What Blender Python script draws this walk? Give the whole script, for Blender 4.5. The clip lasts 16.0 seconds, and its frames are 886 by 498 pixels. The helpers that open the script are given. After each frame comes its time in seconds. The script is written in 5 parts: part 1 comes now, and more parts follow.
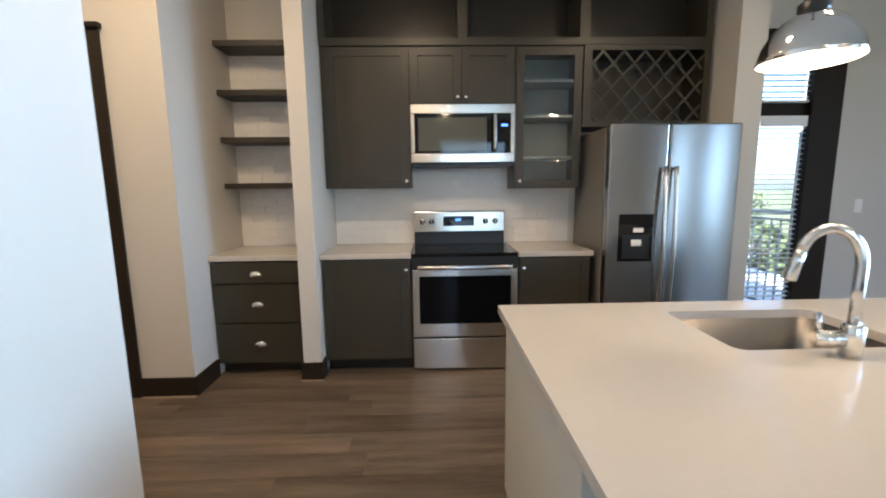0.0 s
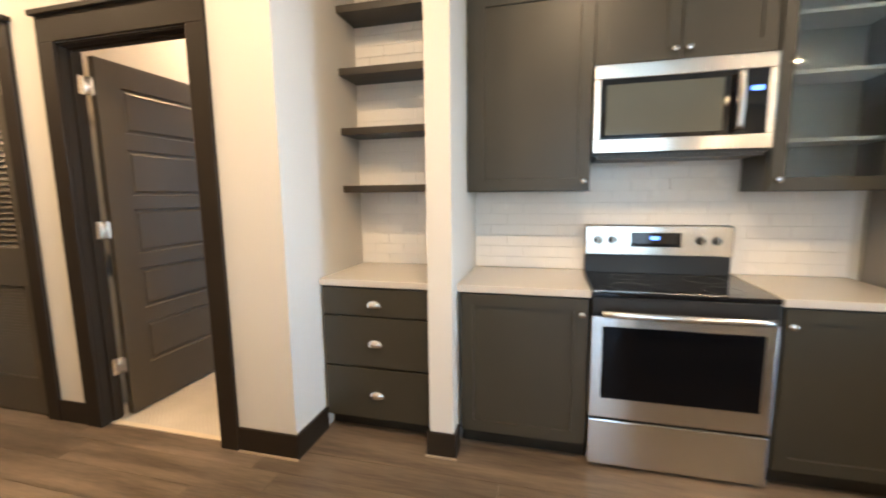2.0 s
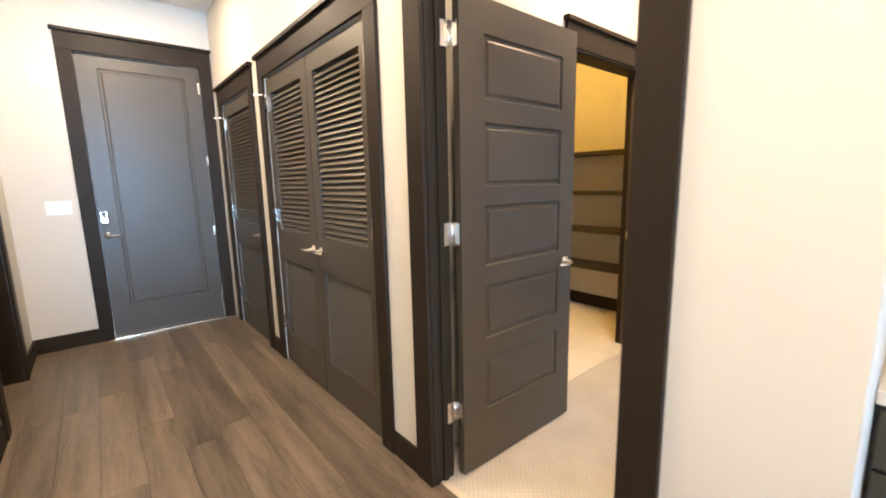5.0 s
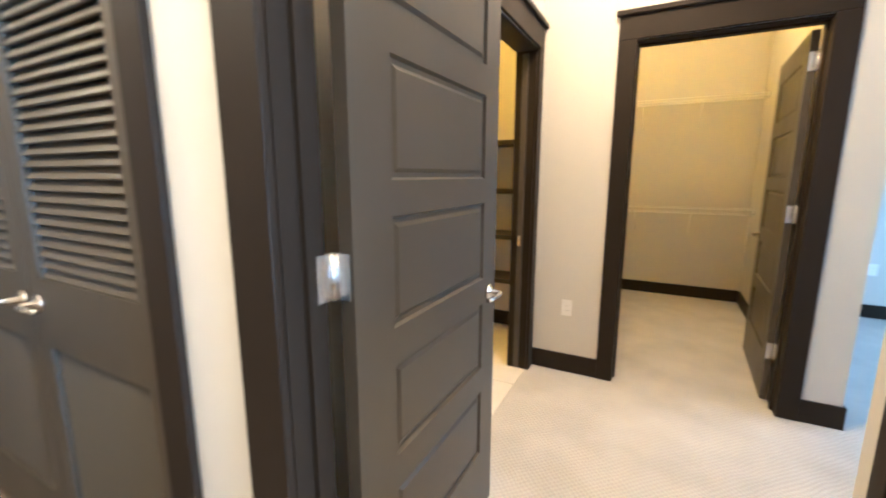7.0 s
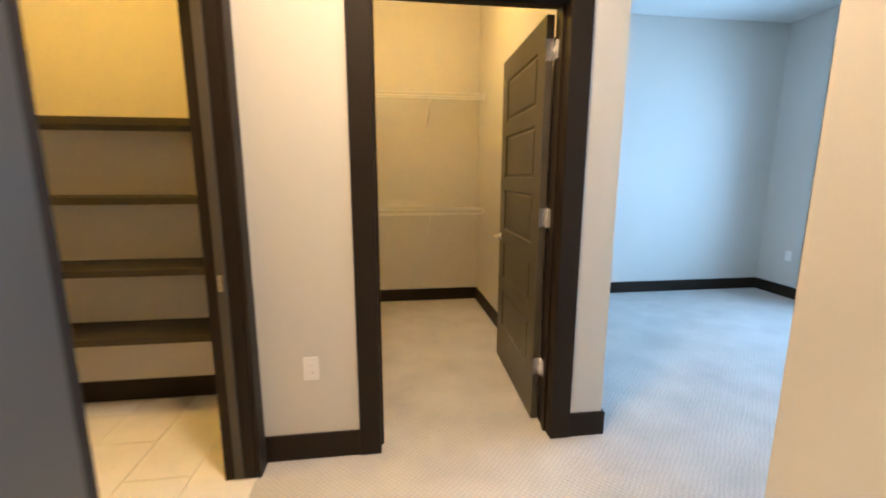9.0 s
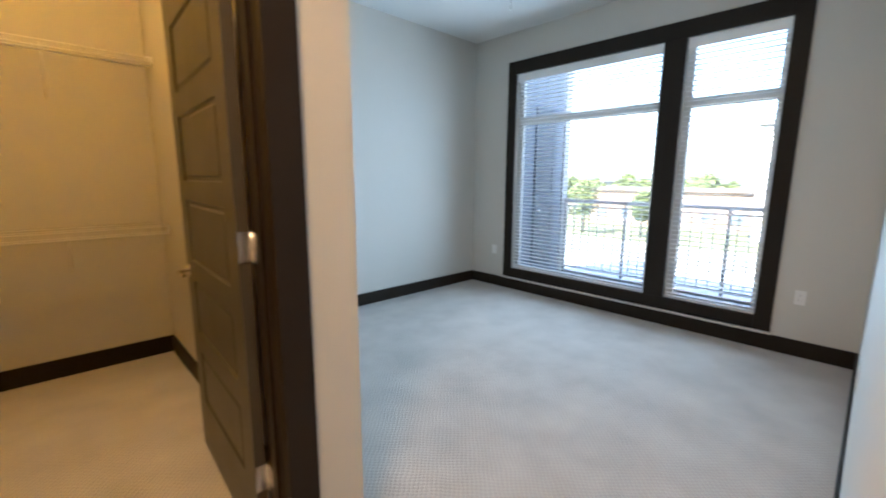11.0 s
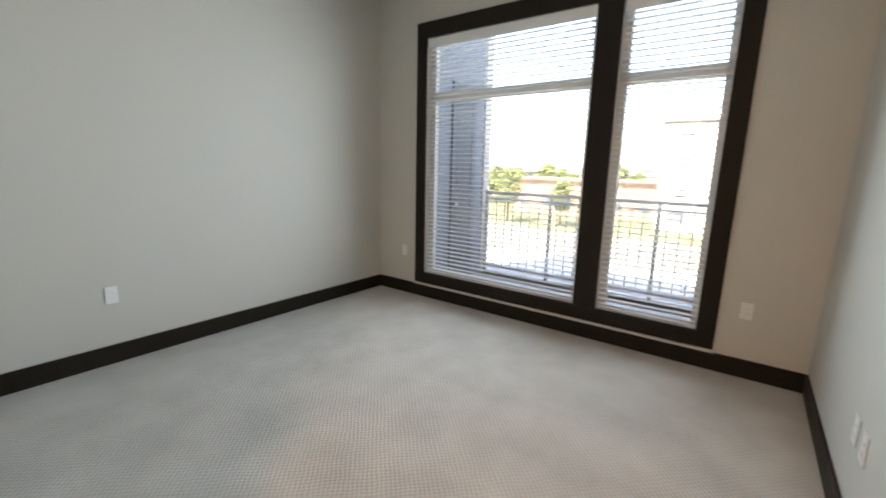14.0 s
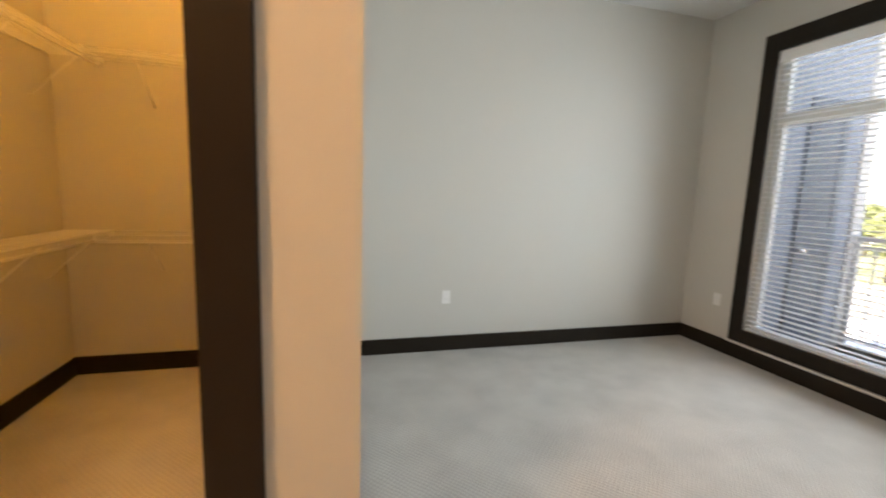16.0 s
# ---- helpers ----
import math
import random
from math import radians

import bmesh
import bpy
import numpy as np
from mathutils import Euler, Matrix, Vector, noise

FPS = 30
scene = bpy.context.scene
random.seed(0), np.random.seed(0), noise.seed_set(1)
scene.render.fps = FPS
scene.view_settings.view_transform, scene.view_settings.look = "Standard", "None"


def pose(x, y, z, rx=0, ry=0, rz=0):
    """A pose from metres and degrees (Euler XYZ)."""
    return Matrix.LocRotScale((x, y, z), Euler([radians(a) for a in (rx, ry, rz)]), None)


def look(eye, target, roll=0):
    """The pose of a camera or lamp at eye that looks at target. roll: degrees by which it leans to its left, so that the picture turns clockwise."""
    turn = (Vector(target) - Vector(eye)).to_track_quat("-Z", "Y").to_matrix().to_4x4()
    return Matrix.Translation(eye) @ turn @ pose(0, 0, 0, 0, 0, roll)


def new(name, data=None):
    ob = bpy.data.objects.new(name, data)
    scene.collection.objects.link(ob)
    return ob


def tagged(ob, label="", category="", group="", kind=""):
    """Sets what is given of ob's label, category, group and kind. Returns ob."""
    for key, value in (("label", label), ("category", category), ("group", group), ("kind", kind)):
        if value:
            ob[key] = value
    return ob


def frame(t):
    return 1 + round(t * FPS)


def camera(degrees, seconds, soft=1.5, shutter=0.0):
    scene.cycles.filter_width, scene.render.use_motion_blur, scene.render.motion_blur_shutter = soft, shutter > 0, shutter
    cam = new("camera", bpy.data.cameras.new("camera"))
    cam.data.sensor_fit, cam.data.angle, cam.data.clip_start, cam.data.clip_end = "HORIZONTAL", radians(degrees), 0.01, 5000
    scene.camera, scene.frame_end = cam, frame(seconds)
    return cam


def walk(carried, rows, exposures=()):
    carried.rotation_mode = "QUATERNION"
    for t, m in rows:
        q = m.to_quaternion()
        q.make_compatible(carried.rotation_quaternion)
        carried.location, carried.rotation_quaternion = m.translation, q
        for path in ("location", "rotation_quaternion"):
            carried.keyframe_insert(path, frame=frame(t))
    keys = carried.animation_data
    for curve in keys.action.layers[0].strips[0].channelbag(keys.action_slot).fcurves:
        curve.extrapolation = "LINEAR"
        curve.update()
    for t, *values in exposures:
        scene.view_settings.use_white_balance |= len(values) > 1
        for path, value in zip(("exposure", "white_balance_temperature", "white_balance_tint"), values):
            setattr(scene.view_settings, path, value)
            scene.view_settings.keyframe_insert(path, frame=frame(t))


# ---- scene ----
cam = camera(93.9, 16.0, 1.9, 0.45)
PATH = [
    (0, (0.01, -0.005, 1.35), (0.059, 1.974, 1.062), -0.7),
    (0.5, (-0.018, 0.214, 1.358), (0.015, 2.195, 1.089), -0.2),
    (1, (-0.087, 0.451, 1.367), (-0.163, 2.432, 1.103), 0.2),
    (1.5, (-0.206, 0.689, 1.36), (-0.428, 2.659, 1.089), -0.4),
    (2, (-0.343, 0.908, 1.353), (-0.841, 2.827, 1.089), -0.7),
    (2.5, (-0.474, 1.135, 1.382), (-1.371, 2.903, 1.123), 0.1),
    (3, (-0.627, 1.277, 1.386), (-1.876, 2.815, 1.116), 0.2),
    (3.5, (-0.843, 1.378, 1.408), (-2.343, 2.67, 1.122), -0.3),
    (6, (-1.942, 1.79, 1.376), (-3.455, 3.054, 1.04), -1.5),
    (6.5, (-2.117, 1.947, 1.375), (-3.393, 3.45, 1.041), -0.5),
    (7, (-2.29, 2.125, 1.374), (-3.206, 3.868, 1.026), 0.1),
    (7.5, (-2.413, 2.31, 1.376), (-2.964, 4.199, 1.019), 0.2),
    (8, (-2.436, 2.537, 1.372), (-2.695, 4.488, 1.016), 0.3),
    (8.5, (-2.437, 2.791, 1.383), (-2.443, 4.761, 1.033), 0.1),
    (9, (-2.439, 3.072, 1.377), (-2.176, 5.023, 1.028), 0.1),
    (9.5, (-2.409, 3.31, 1.377), (-1.873, 5.204, 1.027), 0.1),
    (10, (-2.322, 3.498, 1.386), (-1.5, 5.288, 1.042), 0.3),
    (12.5, (-1.647, 3.983, 1.372), (0.077, 4.925, 0.995), 0.2),
    (13, (-1.512, 4.054, 1.379), (0.214, 4.983, 0.984), 0.4),
    (13.5, (-1.388, 4.148, 1.374), (0.297, 5.149, 0.977), 0.8),
    (14, (-1.256, 4.172, 1.376), (0.326, 5.332, 0.991), 1.4),
    (14.5, (-1.212, 4.195, 1.381), (0.198, 5.567, 1.022), 1.8),
    (15, (-1.236, 4.209, 1.372), (-0.072, 5.802, 1.046), 2.1),
    (15.5, (-1.315, 4.19, 1.376), (-0.456, 5.972, 1.077), 2.2),
    (16, (-1.376, 4.175, 1.37), (-0.858, 6.088, 1.104), 2.0),
]
EXPOSURES = [(0.0, 2.3, 5300, 8), (1.0, 2.6, 5350, 8), (1.5, 2.85, 5500, 8), (2.0, 3.15, 5700, 8), (3.5, 3.15, 5450, 8), (6.0, 3.85, 4750, 5), (7.0, 3.85, 4500, 3), (7.5, 3.75, 4250, 0),
             (8.0, 3.75, 4250, 0), (8.5, 3.7, 4400, 1), (9.0, 3.65, 4750, 5), (10.0, 3.4, 5150, 7), (12.5, 2.98, 6500, 15), (14.5, 2.93, 7300, 16), (16.0, 3.17, 7600, 18)]
walk(cam, [(t, look(eye, target, roll)) for t, eye, target, roll in PATH], EXPOSURES)

SKY, PENDANT_W, HALL_W, VEST_W, CLOSET_W, BATH_W = 0.15, 0.95, 4.9, 6.2, 2.9, 3.0
WINDOW_L = 2.6  # watts of window light for each square metre

# ---- light ----
world = bpy.data.worlds.new("world")
scene.world = world
world.use_nodes = True
_wn = world.node_tree.nodes
_sky = _wn.new("ShaderNodeTexSky")
_sky.sky_type = 'NISHITA'
_sky.sun_disc = False
_sky.sun_elevation = radians(52)
_sky.sun_rotation = radians(250)
_sky.dust_density = 2.0
world.node_tree.links.new(_sky.outputs[0], _wn["Background"].inputs[0])
_wn["Background"].inputs[1].default_value = SKY

sun = new("sun", bpy.data.lights.new("sun", 'SUN'))
sun.data.energy, sun.data.angle, sun.data.color = 4.2, radians(0.6), (1.0, 0.95, 0.87)
sun.matrix_world = look((-60, 22, 82), (0, 0, 0))

WARM = (1.0, 0.65, 0.33)
AMBER = (1.0, 0.45, 0.012)
VESTC = (1.0, 0.58, 0.25)


def lamp(x, y, z, watts, size=0.18, colour=WARM):
    d = bpy.data.lights.new("downlight_lamp", 'AREA')
    d.shape, d.size, d.energy, d.color = 'DISK', size, watts, colour
    ob = new("downlight_lamp", d)
    ob.matrix_world = look((x, y, z), (x, y + 0.0001, z - 1))
    return ob


def window_light(at, towards, width, height, share=1.0, spread=180):
    """The sky's light in a window's opening."""
    d = bpy.data.lights.new("window_light", 'AREA')
    d.shape, d.size, d.size_y, d.energy, d.color = 'RECTANGLE', width, height, share * WINDOW_L * width * height, (0.64, 0.84, 1.0)
    d.spread = radians(spread)
    new("window_light", d).matrix_world = look(at, towards)


window_light((2.117, 4.72, 1.44), (0, 4.72, 1.44), 0.70, 2.30, 0.50, 140)
window_light((2.117, 6.075, 1.44), (0, 6.075, 1.44), 1.60, 2.30, 0.50, 140)
window_light((2.186, 4.72, 1.44), (0, 4.72, 1.44), 0.58, 2.24, 0.07)
window_light((2.186, 6.075, 1.44), (0, 6.075, 1.44), 1.50, 2.24, 0.07)
window_light((1.1, -4.60, 1.55), (1.1, 0, 1.55), 1.64, 1.94, 0.7)
window_light((5.20, -3.075, 1.5), (0, -3.075, 1.5), 0.53, 1.88, 0.85)
window_light((5.20, -1.9, 1.5), (0, -1.9, 1.5), 0.48, 1.88, 0.85)
window_light((5.20, 0.85, 1.38), (0, 0.85, 1.38), 2.0, 2.4, 0.58, 46)


# ---- materials ----
def mat(name, colour, rough=0.5, metal=0.0, vary=0.06, scale=3.0, bump=0.0, bump_scale=200.0, fine=None, rough_vary=0.08,
        stretch=(1, 1, 1), tint=None, random_value=0.0, coat=0.0, ior=1.45, aniso=0.0, spec=0.5):
    """A surface with cloudy variation, fine grain and relief, in metres."""
    m = bpy.data.materials.new(name)
    m.use_nodes = True
    nt = m.node_tree
    n, l = nt.nodes, nt.links
    p = n["Principled BSDF"]
    p.inputs["Roughness"].default_value, p.inputs["Metallic"].default_value = rough, metal
    p.inputs["IOR"].default_value = ior
    p.inputs["Specular IOR Level"].default_value = spec
    p.inputs["Coat Weight"].default_value = coat
    if aniso:
        p.inputs["Anisotropic"].default_value = aniso
        p.inputs["Anisotropic Rotation"].default_value = 0.25
        tan = n.new("ShaderNodeTangent")
        tan.direction_type, tan.axis = 'RADIAL', 'Z'
        l.new(tan.outputs[0], p.inputs["Tangent"])
    geo = n.new("ShaderNodeNewGeometry")
    mp = n.new("ShaderNodeMapping")
    mp.inputs["Scale"].default_value = stretch
    l.new(geo.outputs["Position"], mp.inputs["Vector"])
    big = n.new("ShaderNodeTexNoise")
    big.inputs["Scale"].default_value, big.inputs["Detail"].default_value = scale, 4
    l.new(mp.outputs[0], big.inputs["Vector"])
    small = n.new("ShaderNodeTexNoise")
    small.inputs["Scale"].default_value, small.inputs["Detail"].default_value = fine or bump_scale, 3
    l.new(mp.outputs[0], small.inputs["Vector"])
    add = n.new("ShaderNodeMath")
    add.operation = 'MULTIPLY_ADD'
    l.new(small.outputs["Fac"], add.inputs[0])
    add.inputs[1].default_value = 0.4
    l.new(big.outputs["Fac"], add.inputs[2])
    ramp = n.new("ShaderNodeMapRange")
    ramp.inputs["From Min"].default_value, ramp.inputs["From Max"].default_value = 0.4, 1.0
    ramp.inputs["To Min"].default_value, ramp.inputs["To Max"].default_value = 1 - vary, 1 + vary
    l.new(add.outputs[0], ramp.inputs["Value"])
    hsv = n.new("ShaderNodeHueSaturation")
    hsv.inputs["Color"].default_value = (*colour, 1)
    value = ramp.outputs[0]
    if random_value:
        info = n.new("ShaderNodeObjectInfo")
        rr = n.new("ShaderNodeMapRange")
        rr.inputs["To Min"].default_value, rr.inputs["To Max"].default_value = 1 - random_value, 1 + random_value
        l.new(info.outputs["Random"], rr.inputs["Value"])
        mul = n.new("ShaderNodeMath")
        mul.operation = 'MULTIPLY'
        l.new(rr.outputs[0], mul.inputs[0])
        l.new(value, mul.inputs[1])
        value = mul.outputs[0]
    l.new(value, hsv.inputs["Value"])
    l.new(hsv.outputs[0], p.inputs["Base Color"])
    rv = n.new("ShaderNodeMapRange")
    rv.inputs["To Min"].default_value, rv.inputs["To Max"].default_value = max(0.02, rough - rough_vary), min(1, rough + rough_vary)
    l.new(big.outputs["Fac"], rv.inputs["Value"])
    l.new(rv.outputs[0], p.inputs["Roughness"])
    if bump:
        b = n.new("ShaderNodeBump")
        b.inputs["Strength"].default_value, b.inputs["Distance"].default_value = bump, 0.002
        l.new(small.outputs["Fac"], b.inputs["Height"])
        l.new(b.outputs[0], p.inputs["Normal"])
    return m


WALL = mat("wall_paint", (0.60, 0.572, 0.518), 0.72, vary=0.02, scale=0.8, bump=0.12, bump_scale=260)
CEIL = mat("ceiling_paint", (0.78, 0.77, 0.74), 0.85, vary=0.02, scale=0.7, bump=0.15, bump_scale=160)
DARK = mat("dark_trim_paint", (0.0215, 0.0155, 0.0105), 0.48, spec=0.17, vary=0.10, scale=4, bump=0.08, bump_scale=300)
DOORP = mat("dark_door_paint", (0.064, 0.054, 0.040), 0.38, spec=0.5, vary=0.08, scale=3, bump=0.12, bump_scale=240)
CAB = mat("cabinet_paint", (0.041, 0.0368, 0.0255), 0.36, spec=0.5, rough_vary=0.04, vary=0.05, scale=5, bump=0.06, bump_scale=320)
# Cabinet paint darkened: the shade of recesses is put into the colour.
CABSHADE = mat("cabinet_recess_shade", (0.020, 0.0172, 0.012), 0.32, vary=0.1, scale=4)
SHELFM = mat("dark_shelf_wood", (0.034, 0.027, 0.019), 0.45, vary=0.2, scale=4, stretch=(1, 9, 9), bump=0.1, bump_scale=90)
QUARTZ = mat("quartz", (0.53, 0.495, 0.445), 0.16, vary=0.03, scale=2.2, fine=38, rough_vary=0.05)
ISLANDP = mat("island_panel_paint", (0.52, 0.50, 0.445), 0.45, vary=0.03, scale=2, bump=0.05)
STEEL = mat("brushed_steel", (0.46, 0.465, 0.47), 0.20, 1.0, vary=0.04, scale=2, stretch=(1.5, 1.5, 60), fine=5, rough_vary=0.05, aniso=0.88)
STEELH = mat("polished_brushed_steel", (0.70, 0.68, 0.64), 0.21, 1.0, vary=0.04, scale=2, stretch=(1.5, 1.5, 60), fine=5, rough_vary=0.05, aniso=0.88)
FRSIDE = mat("fridge_side_paint", (0.19, 0.18, 0.17), 0.45, vary=0.04, scale=2, bump=0.15, bump_scale=500)
SINKM = mat("sink_steel", (0.21, 0.20, 0.19), 0.36, 1.0, vary=0.08, scale=3, stretch=(1, 12, 1), fine=30)
CHROME = mat("chrome", (0.80, 0.79, 0.77), 0.07, 1.0, vary=0.01, rough_vary=0.03)
NICKEL = mat("satin_nickel", (0.68, 0.65, 0.61), 0.25, 1.0, vary=0.02, rough_vary=0.06)
BLACKG = mat("black_glass", (0.006, 0.006, 0.007), 0.05, vary=0.05, rough_vary=0.03)
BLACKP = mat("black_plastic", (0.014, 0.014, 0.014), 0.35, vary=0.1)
OVENGLASS = mat("oven_glass", (0.004, 0.004, 0.005), 0.06, spec=0.15, vary=0.05, rough_vary=0.03)
DARKGLASS = mat("microwave_window", (0.10, 0.105, 0.09), 0.08, vary=0.05, rough_vary=0.03)
TILE = mat("white_tile", (0.76, 0.735, 0.70), 0.26, vary=0.02, scale=6, random_value=0.012, rough_vary=0.04)
GROUT = mat("grout", (0.72, 0.70, 0.665), 0.85, vary=0.06, scale=20)
WHITEP = mat("white_plastic", (0.82, 0.80, 0.77), 0.35, vary=0.01)
WIRE = mat("white_wire_coating", (0.82, 0.80, 0.76), 0.4, vary=0.02)
VINYL = mat("window_vinyl", (0.78, 0.76, 0.72), 0.45, vary=0.02)
SLAT = mat("blind_slat", (0.86, 0.85, 0.83), 0.5, vary=0.02, bump=0.05, bump_scale=150, stretch=(1, 0.1, 1))
STRIP = mat("pale_threshold", (0.55, 0.48, 0.38), 0.45, vary=0.06)
MARBLE = mat("marble_tile", (0.74, 0.70, 0.64), 0.2, vary=0.10, scale=2.4, fine=9, random_value=0.03)
RAILM = mat("railing_metal", (0.46, 0.465, 0.47), 0.5, 0.2, vary=0.05)
CONC = mat("balcony_concrete", (0.52, 0.52, 0.52), 0.85, vary=0.12, scale=2, bump=0.3, bump_scale=90)
SIDING = mat("grey_siding", (0.17, 0.195, 0.235), 0.7, vary=0.08, scale=2, bump=0.15, bump_scale=120)
# Darker siding tone for the dark upright zone on the balcony divider.
DIVDARK = mat("divider_dark_paint", (0.075, 0.088, 0.112), 0.6, vary=0.06, bump=0.1)
SIDTRIM = mat("siding_trim", (0.40, 0.40, 0.39), 0.7, vary=0.05)
GRASS = mat("grass", (0.13, 0.135, 0.06), 0.95, vary=0.35, scale=0.5, fine=12, bump=0.6)
PAVING = mat("pale_concrete_paving", (0.24, 0.225, 0.19), 0.9, vary=0.2, scale=0.6, fine=30, bump=0.4)
LEAF = mat("leaf", (0.11, 0.13, 0.042), 0.7, vary=0.35, scale=1.5)
BARK = mat("bark", (0.12, 0.09, 0.06), 0.9, vary=0.3, scale=6, bump=0.6, bump_scale=30)
FACADE = mat("far_stucco", (0.42, 0.40, 0.37), 0.85, vary=0.06, scale=0.4)
MELAMINE = mat("pale_cabinet_lining", (0.33, 0.34, 0.33), 0.5, vary=0.04)
SHELFP = mat("pale_shelf_paint", (0.52, 0.53, 0.52), 0.4, vary=0.03)
FARWIN = mat("far_window_glass", (0.12, 0.135, 0.15), 0.2, vary=0.1)
TRIMSTRIP = mat("tan_strip", (0.33, 0.26, 0.19), 0.5, vary=0.1)
FACADE2 = mat("far_brick_wall", (0.33, 0.22, 0.15), 0.85, vary=0.12, scale=0.6)
ROOFM = mat("far_roof", (0.16, 0.145, 0.13), 0.85, vary=0.1, scale=0.5)


def glass_mat(name, colour=(0.96, 0.98, 0.97)):
    m = bpy.data.materials.new(name)
    m.use_nodes = True
    p = m.node_tree.nodes["Principled BSDF"]
    p.inputs["Base Color"].default_value = (*colour, 1)
    p.inputs["Transmission Weight"].default_value = 1.0
    p.inputs["Roughness"].default_value = 0.0
    p.inputs["IOR"].default_value = 1.45
    return m


GLASS = glass_mat("window_glass")
CABGLASS = glass_mat("cabinet_glass", (0.90, 0.95, 0.95))


def glow(name, colour, strength, body=(0.9, 0.88, 0.84)):
    m = bpy.data.materials.new(name)
    m.use_nodes = True
    p = m.node_tree.nodes["Principled BSDF"]
    p.inputs["Base Color"].default_value = (*body, 1)
    p.inputs["Emission Color"].default_value = (*colour, 1)
    p.inputs["Emission Strength"].default_value = strength
    return m


BULB = glow("lamp_glow", (1.0, 0.72, 0.42), 3.4)
DISPLAY = glow("blue_display", (0.15, 0.3, 1.0), 0.5, (0.02, 0.03, 0.08))


def plank_mat():
    m = mat("wood_plank", (0.130, 0.100, 0.073), 0.34, vary=0.62, scale=2.0, stretch=(0.6, 7, 7), fine=16, bump=0.10, random_value=0.20, rough_vary=0.10)
    nt = m.node_tree
    n, l = nt.nodes, nt.links
    info = n.new("ShaderNodeObjectInfo")
    shift = n.new("ShaderNodeVectorMath")
    shift.operation = 'SCALE'
    shift.inputs[0].default_value = (37.0, 11.0, 5.0)
    l.new(info.outputs["Random"], shift.inputs["Scale"])
    mp = [x for x in n if x.bl_idname == "ShaderNodeMapping"][0]
    l.new(shift.outputs[0], mp.inputs["Location"])
    return m


PLANK = plank_mat()


def carpet_mat():
    m = mat("carpet", (0.495, 0.468, 0.435), 0.97, vary=0.15, scale=3.2, fine=300, rough_vary=0.02)
    nt = m.node_tree
    n, l = nt.nodes, nt.links
    geo = [x for x in n if x.bl_idname == "ShaderNodeNewGeometry"][0]
    sep = n.new("ShaderNodeSeparateXYZ")
    drift = n.new("ShaderNodeTexNoise")
    drift.inputs["Scale"].default_value, drift.inputs["Detail"].default_value = 7.0, 2
    l.new(geo.outputs["Position"], drift.inputs["Vector"])
    uneven = n.new("ShaderNodeVectorMath")
    uneven.operation = 'MULTIPLY_ADD'
    uneven.inputs[1].default_value = (0.03, 0.03, 0.0)
    l.new(drift.outputs["Color"], uneven.inputs[0])
    l.new(geo.outputs["Position"], uneven.inputs[2])
    l.new(uneven.outputs[0], sep.inputs[0])
    waves = []
    for axis in ("X", "Y"):
        k = n.new("ShaderNodeMath")
        k.operation = 'MULTIPLY'
        k.inputs[1].default_value = 2 * math.pi / 0.029
        l.new(sep.outputs[axis], k.inputs[0])
        s = n.new("ShaderNodeMath")
        s.operation = 'SINE'
        l.new(k.outputs[0], s.inputs[0])
        waves.append(s)
    mul = n.new("ShaderNodeMath")
    mul.operation = 'MULTIPLY'
    l.new(waves[0].outputs[0], mul.inputs[0])
    l.new(waves[1].outputs[0], mul.inputs[1])
    noise_tex = n.new("ShaderNodeTexNoise")
    noise_tex.inputs["Scale"].default_value = 420
    l.new(geo.outputs["Position"], noise_tex.inputs["Vector"])
    add = n.new("ShaderNodeMath")
    add.operation = 'MULTIPLY_ADD'
    l.new(noise_tex.outputs["Fac"], add.inputs[0])
    add.inputs[1].default_value = 0.8
    l.new(mul.outputs[0], add.inputs[2])
    b = n.new("ShaderNodeBump")
    b.inputs["Strength"].default_value, b.inputs["Distance"].default_value = 0.42, 0.003
    l.new(add.outputs[0], b.inputs["Height"])
    p = n["Principled BSDF"]
    l.new(b.outputs[0], p.inputs["Normal"])
    hsv = [x for x in n if x.bl_idname == "ShaderNodeHueSaturation"][0]
    old = hsv.inputs["Value"].links[0].from_socket
    tone = n.new("ShaderNodeMapRange")
    tone.inputs["From Min"].default_value, tone.inputs["From Max"].default_value = -1.0, 1.8
    tone.inputs["To Min"].default_value, tone.inputs["To Max"].default_value = 0.86, 1.09
    l.new(add.outputs[0], tone.inputs["Value"])
    both = n.new("ShaderNodeMath")
    both.operation = 'MULTIPLY'
    l.new(old, both.inputs[0])
    l.new(tone.outputs[0], both.inputs[1])
    l.new(both.outputs[0], hsv.inputs["Value"])
    return m


CARPET = carpet_mat()


# ---- mesh helpers ----
ORIGIN = {}


def box(bm, x0, y0, z0, x1, y1, z1, bevel=0.0, seg=2):
    v = [bm.verts.new(c) for c in ((x0, y0, z0), (x1, y0, z0), (x1, y1, z0), (x0, y1, z0), (x0, y0, z1), (x1, y0, z1), (x1, y1, z1), (x0, y1, z1))]
    fs = [bm.faces.new([v[i] for i in q]) for q in ((3, 2, 1, 0), (4, 5, 6, 7), (0, 1, 5, 4), (1, 2, 6, 5), (2, 3, 7, 6), (3, 0, 4, 7))]
    if bevel:
        es = list({e for f in fs for e in f.edges})
        bmesh.ops.bevel(bm, geom=es, offset=bevel, segments=seg, affect='EDGES', profile=0.5)
    return bm


def boxes(*rows, bevel=0.0):
    bm = bmesh.new()
    for r in rows:
        box(bm, *r, bevel=bevel)
    return bm


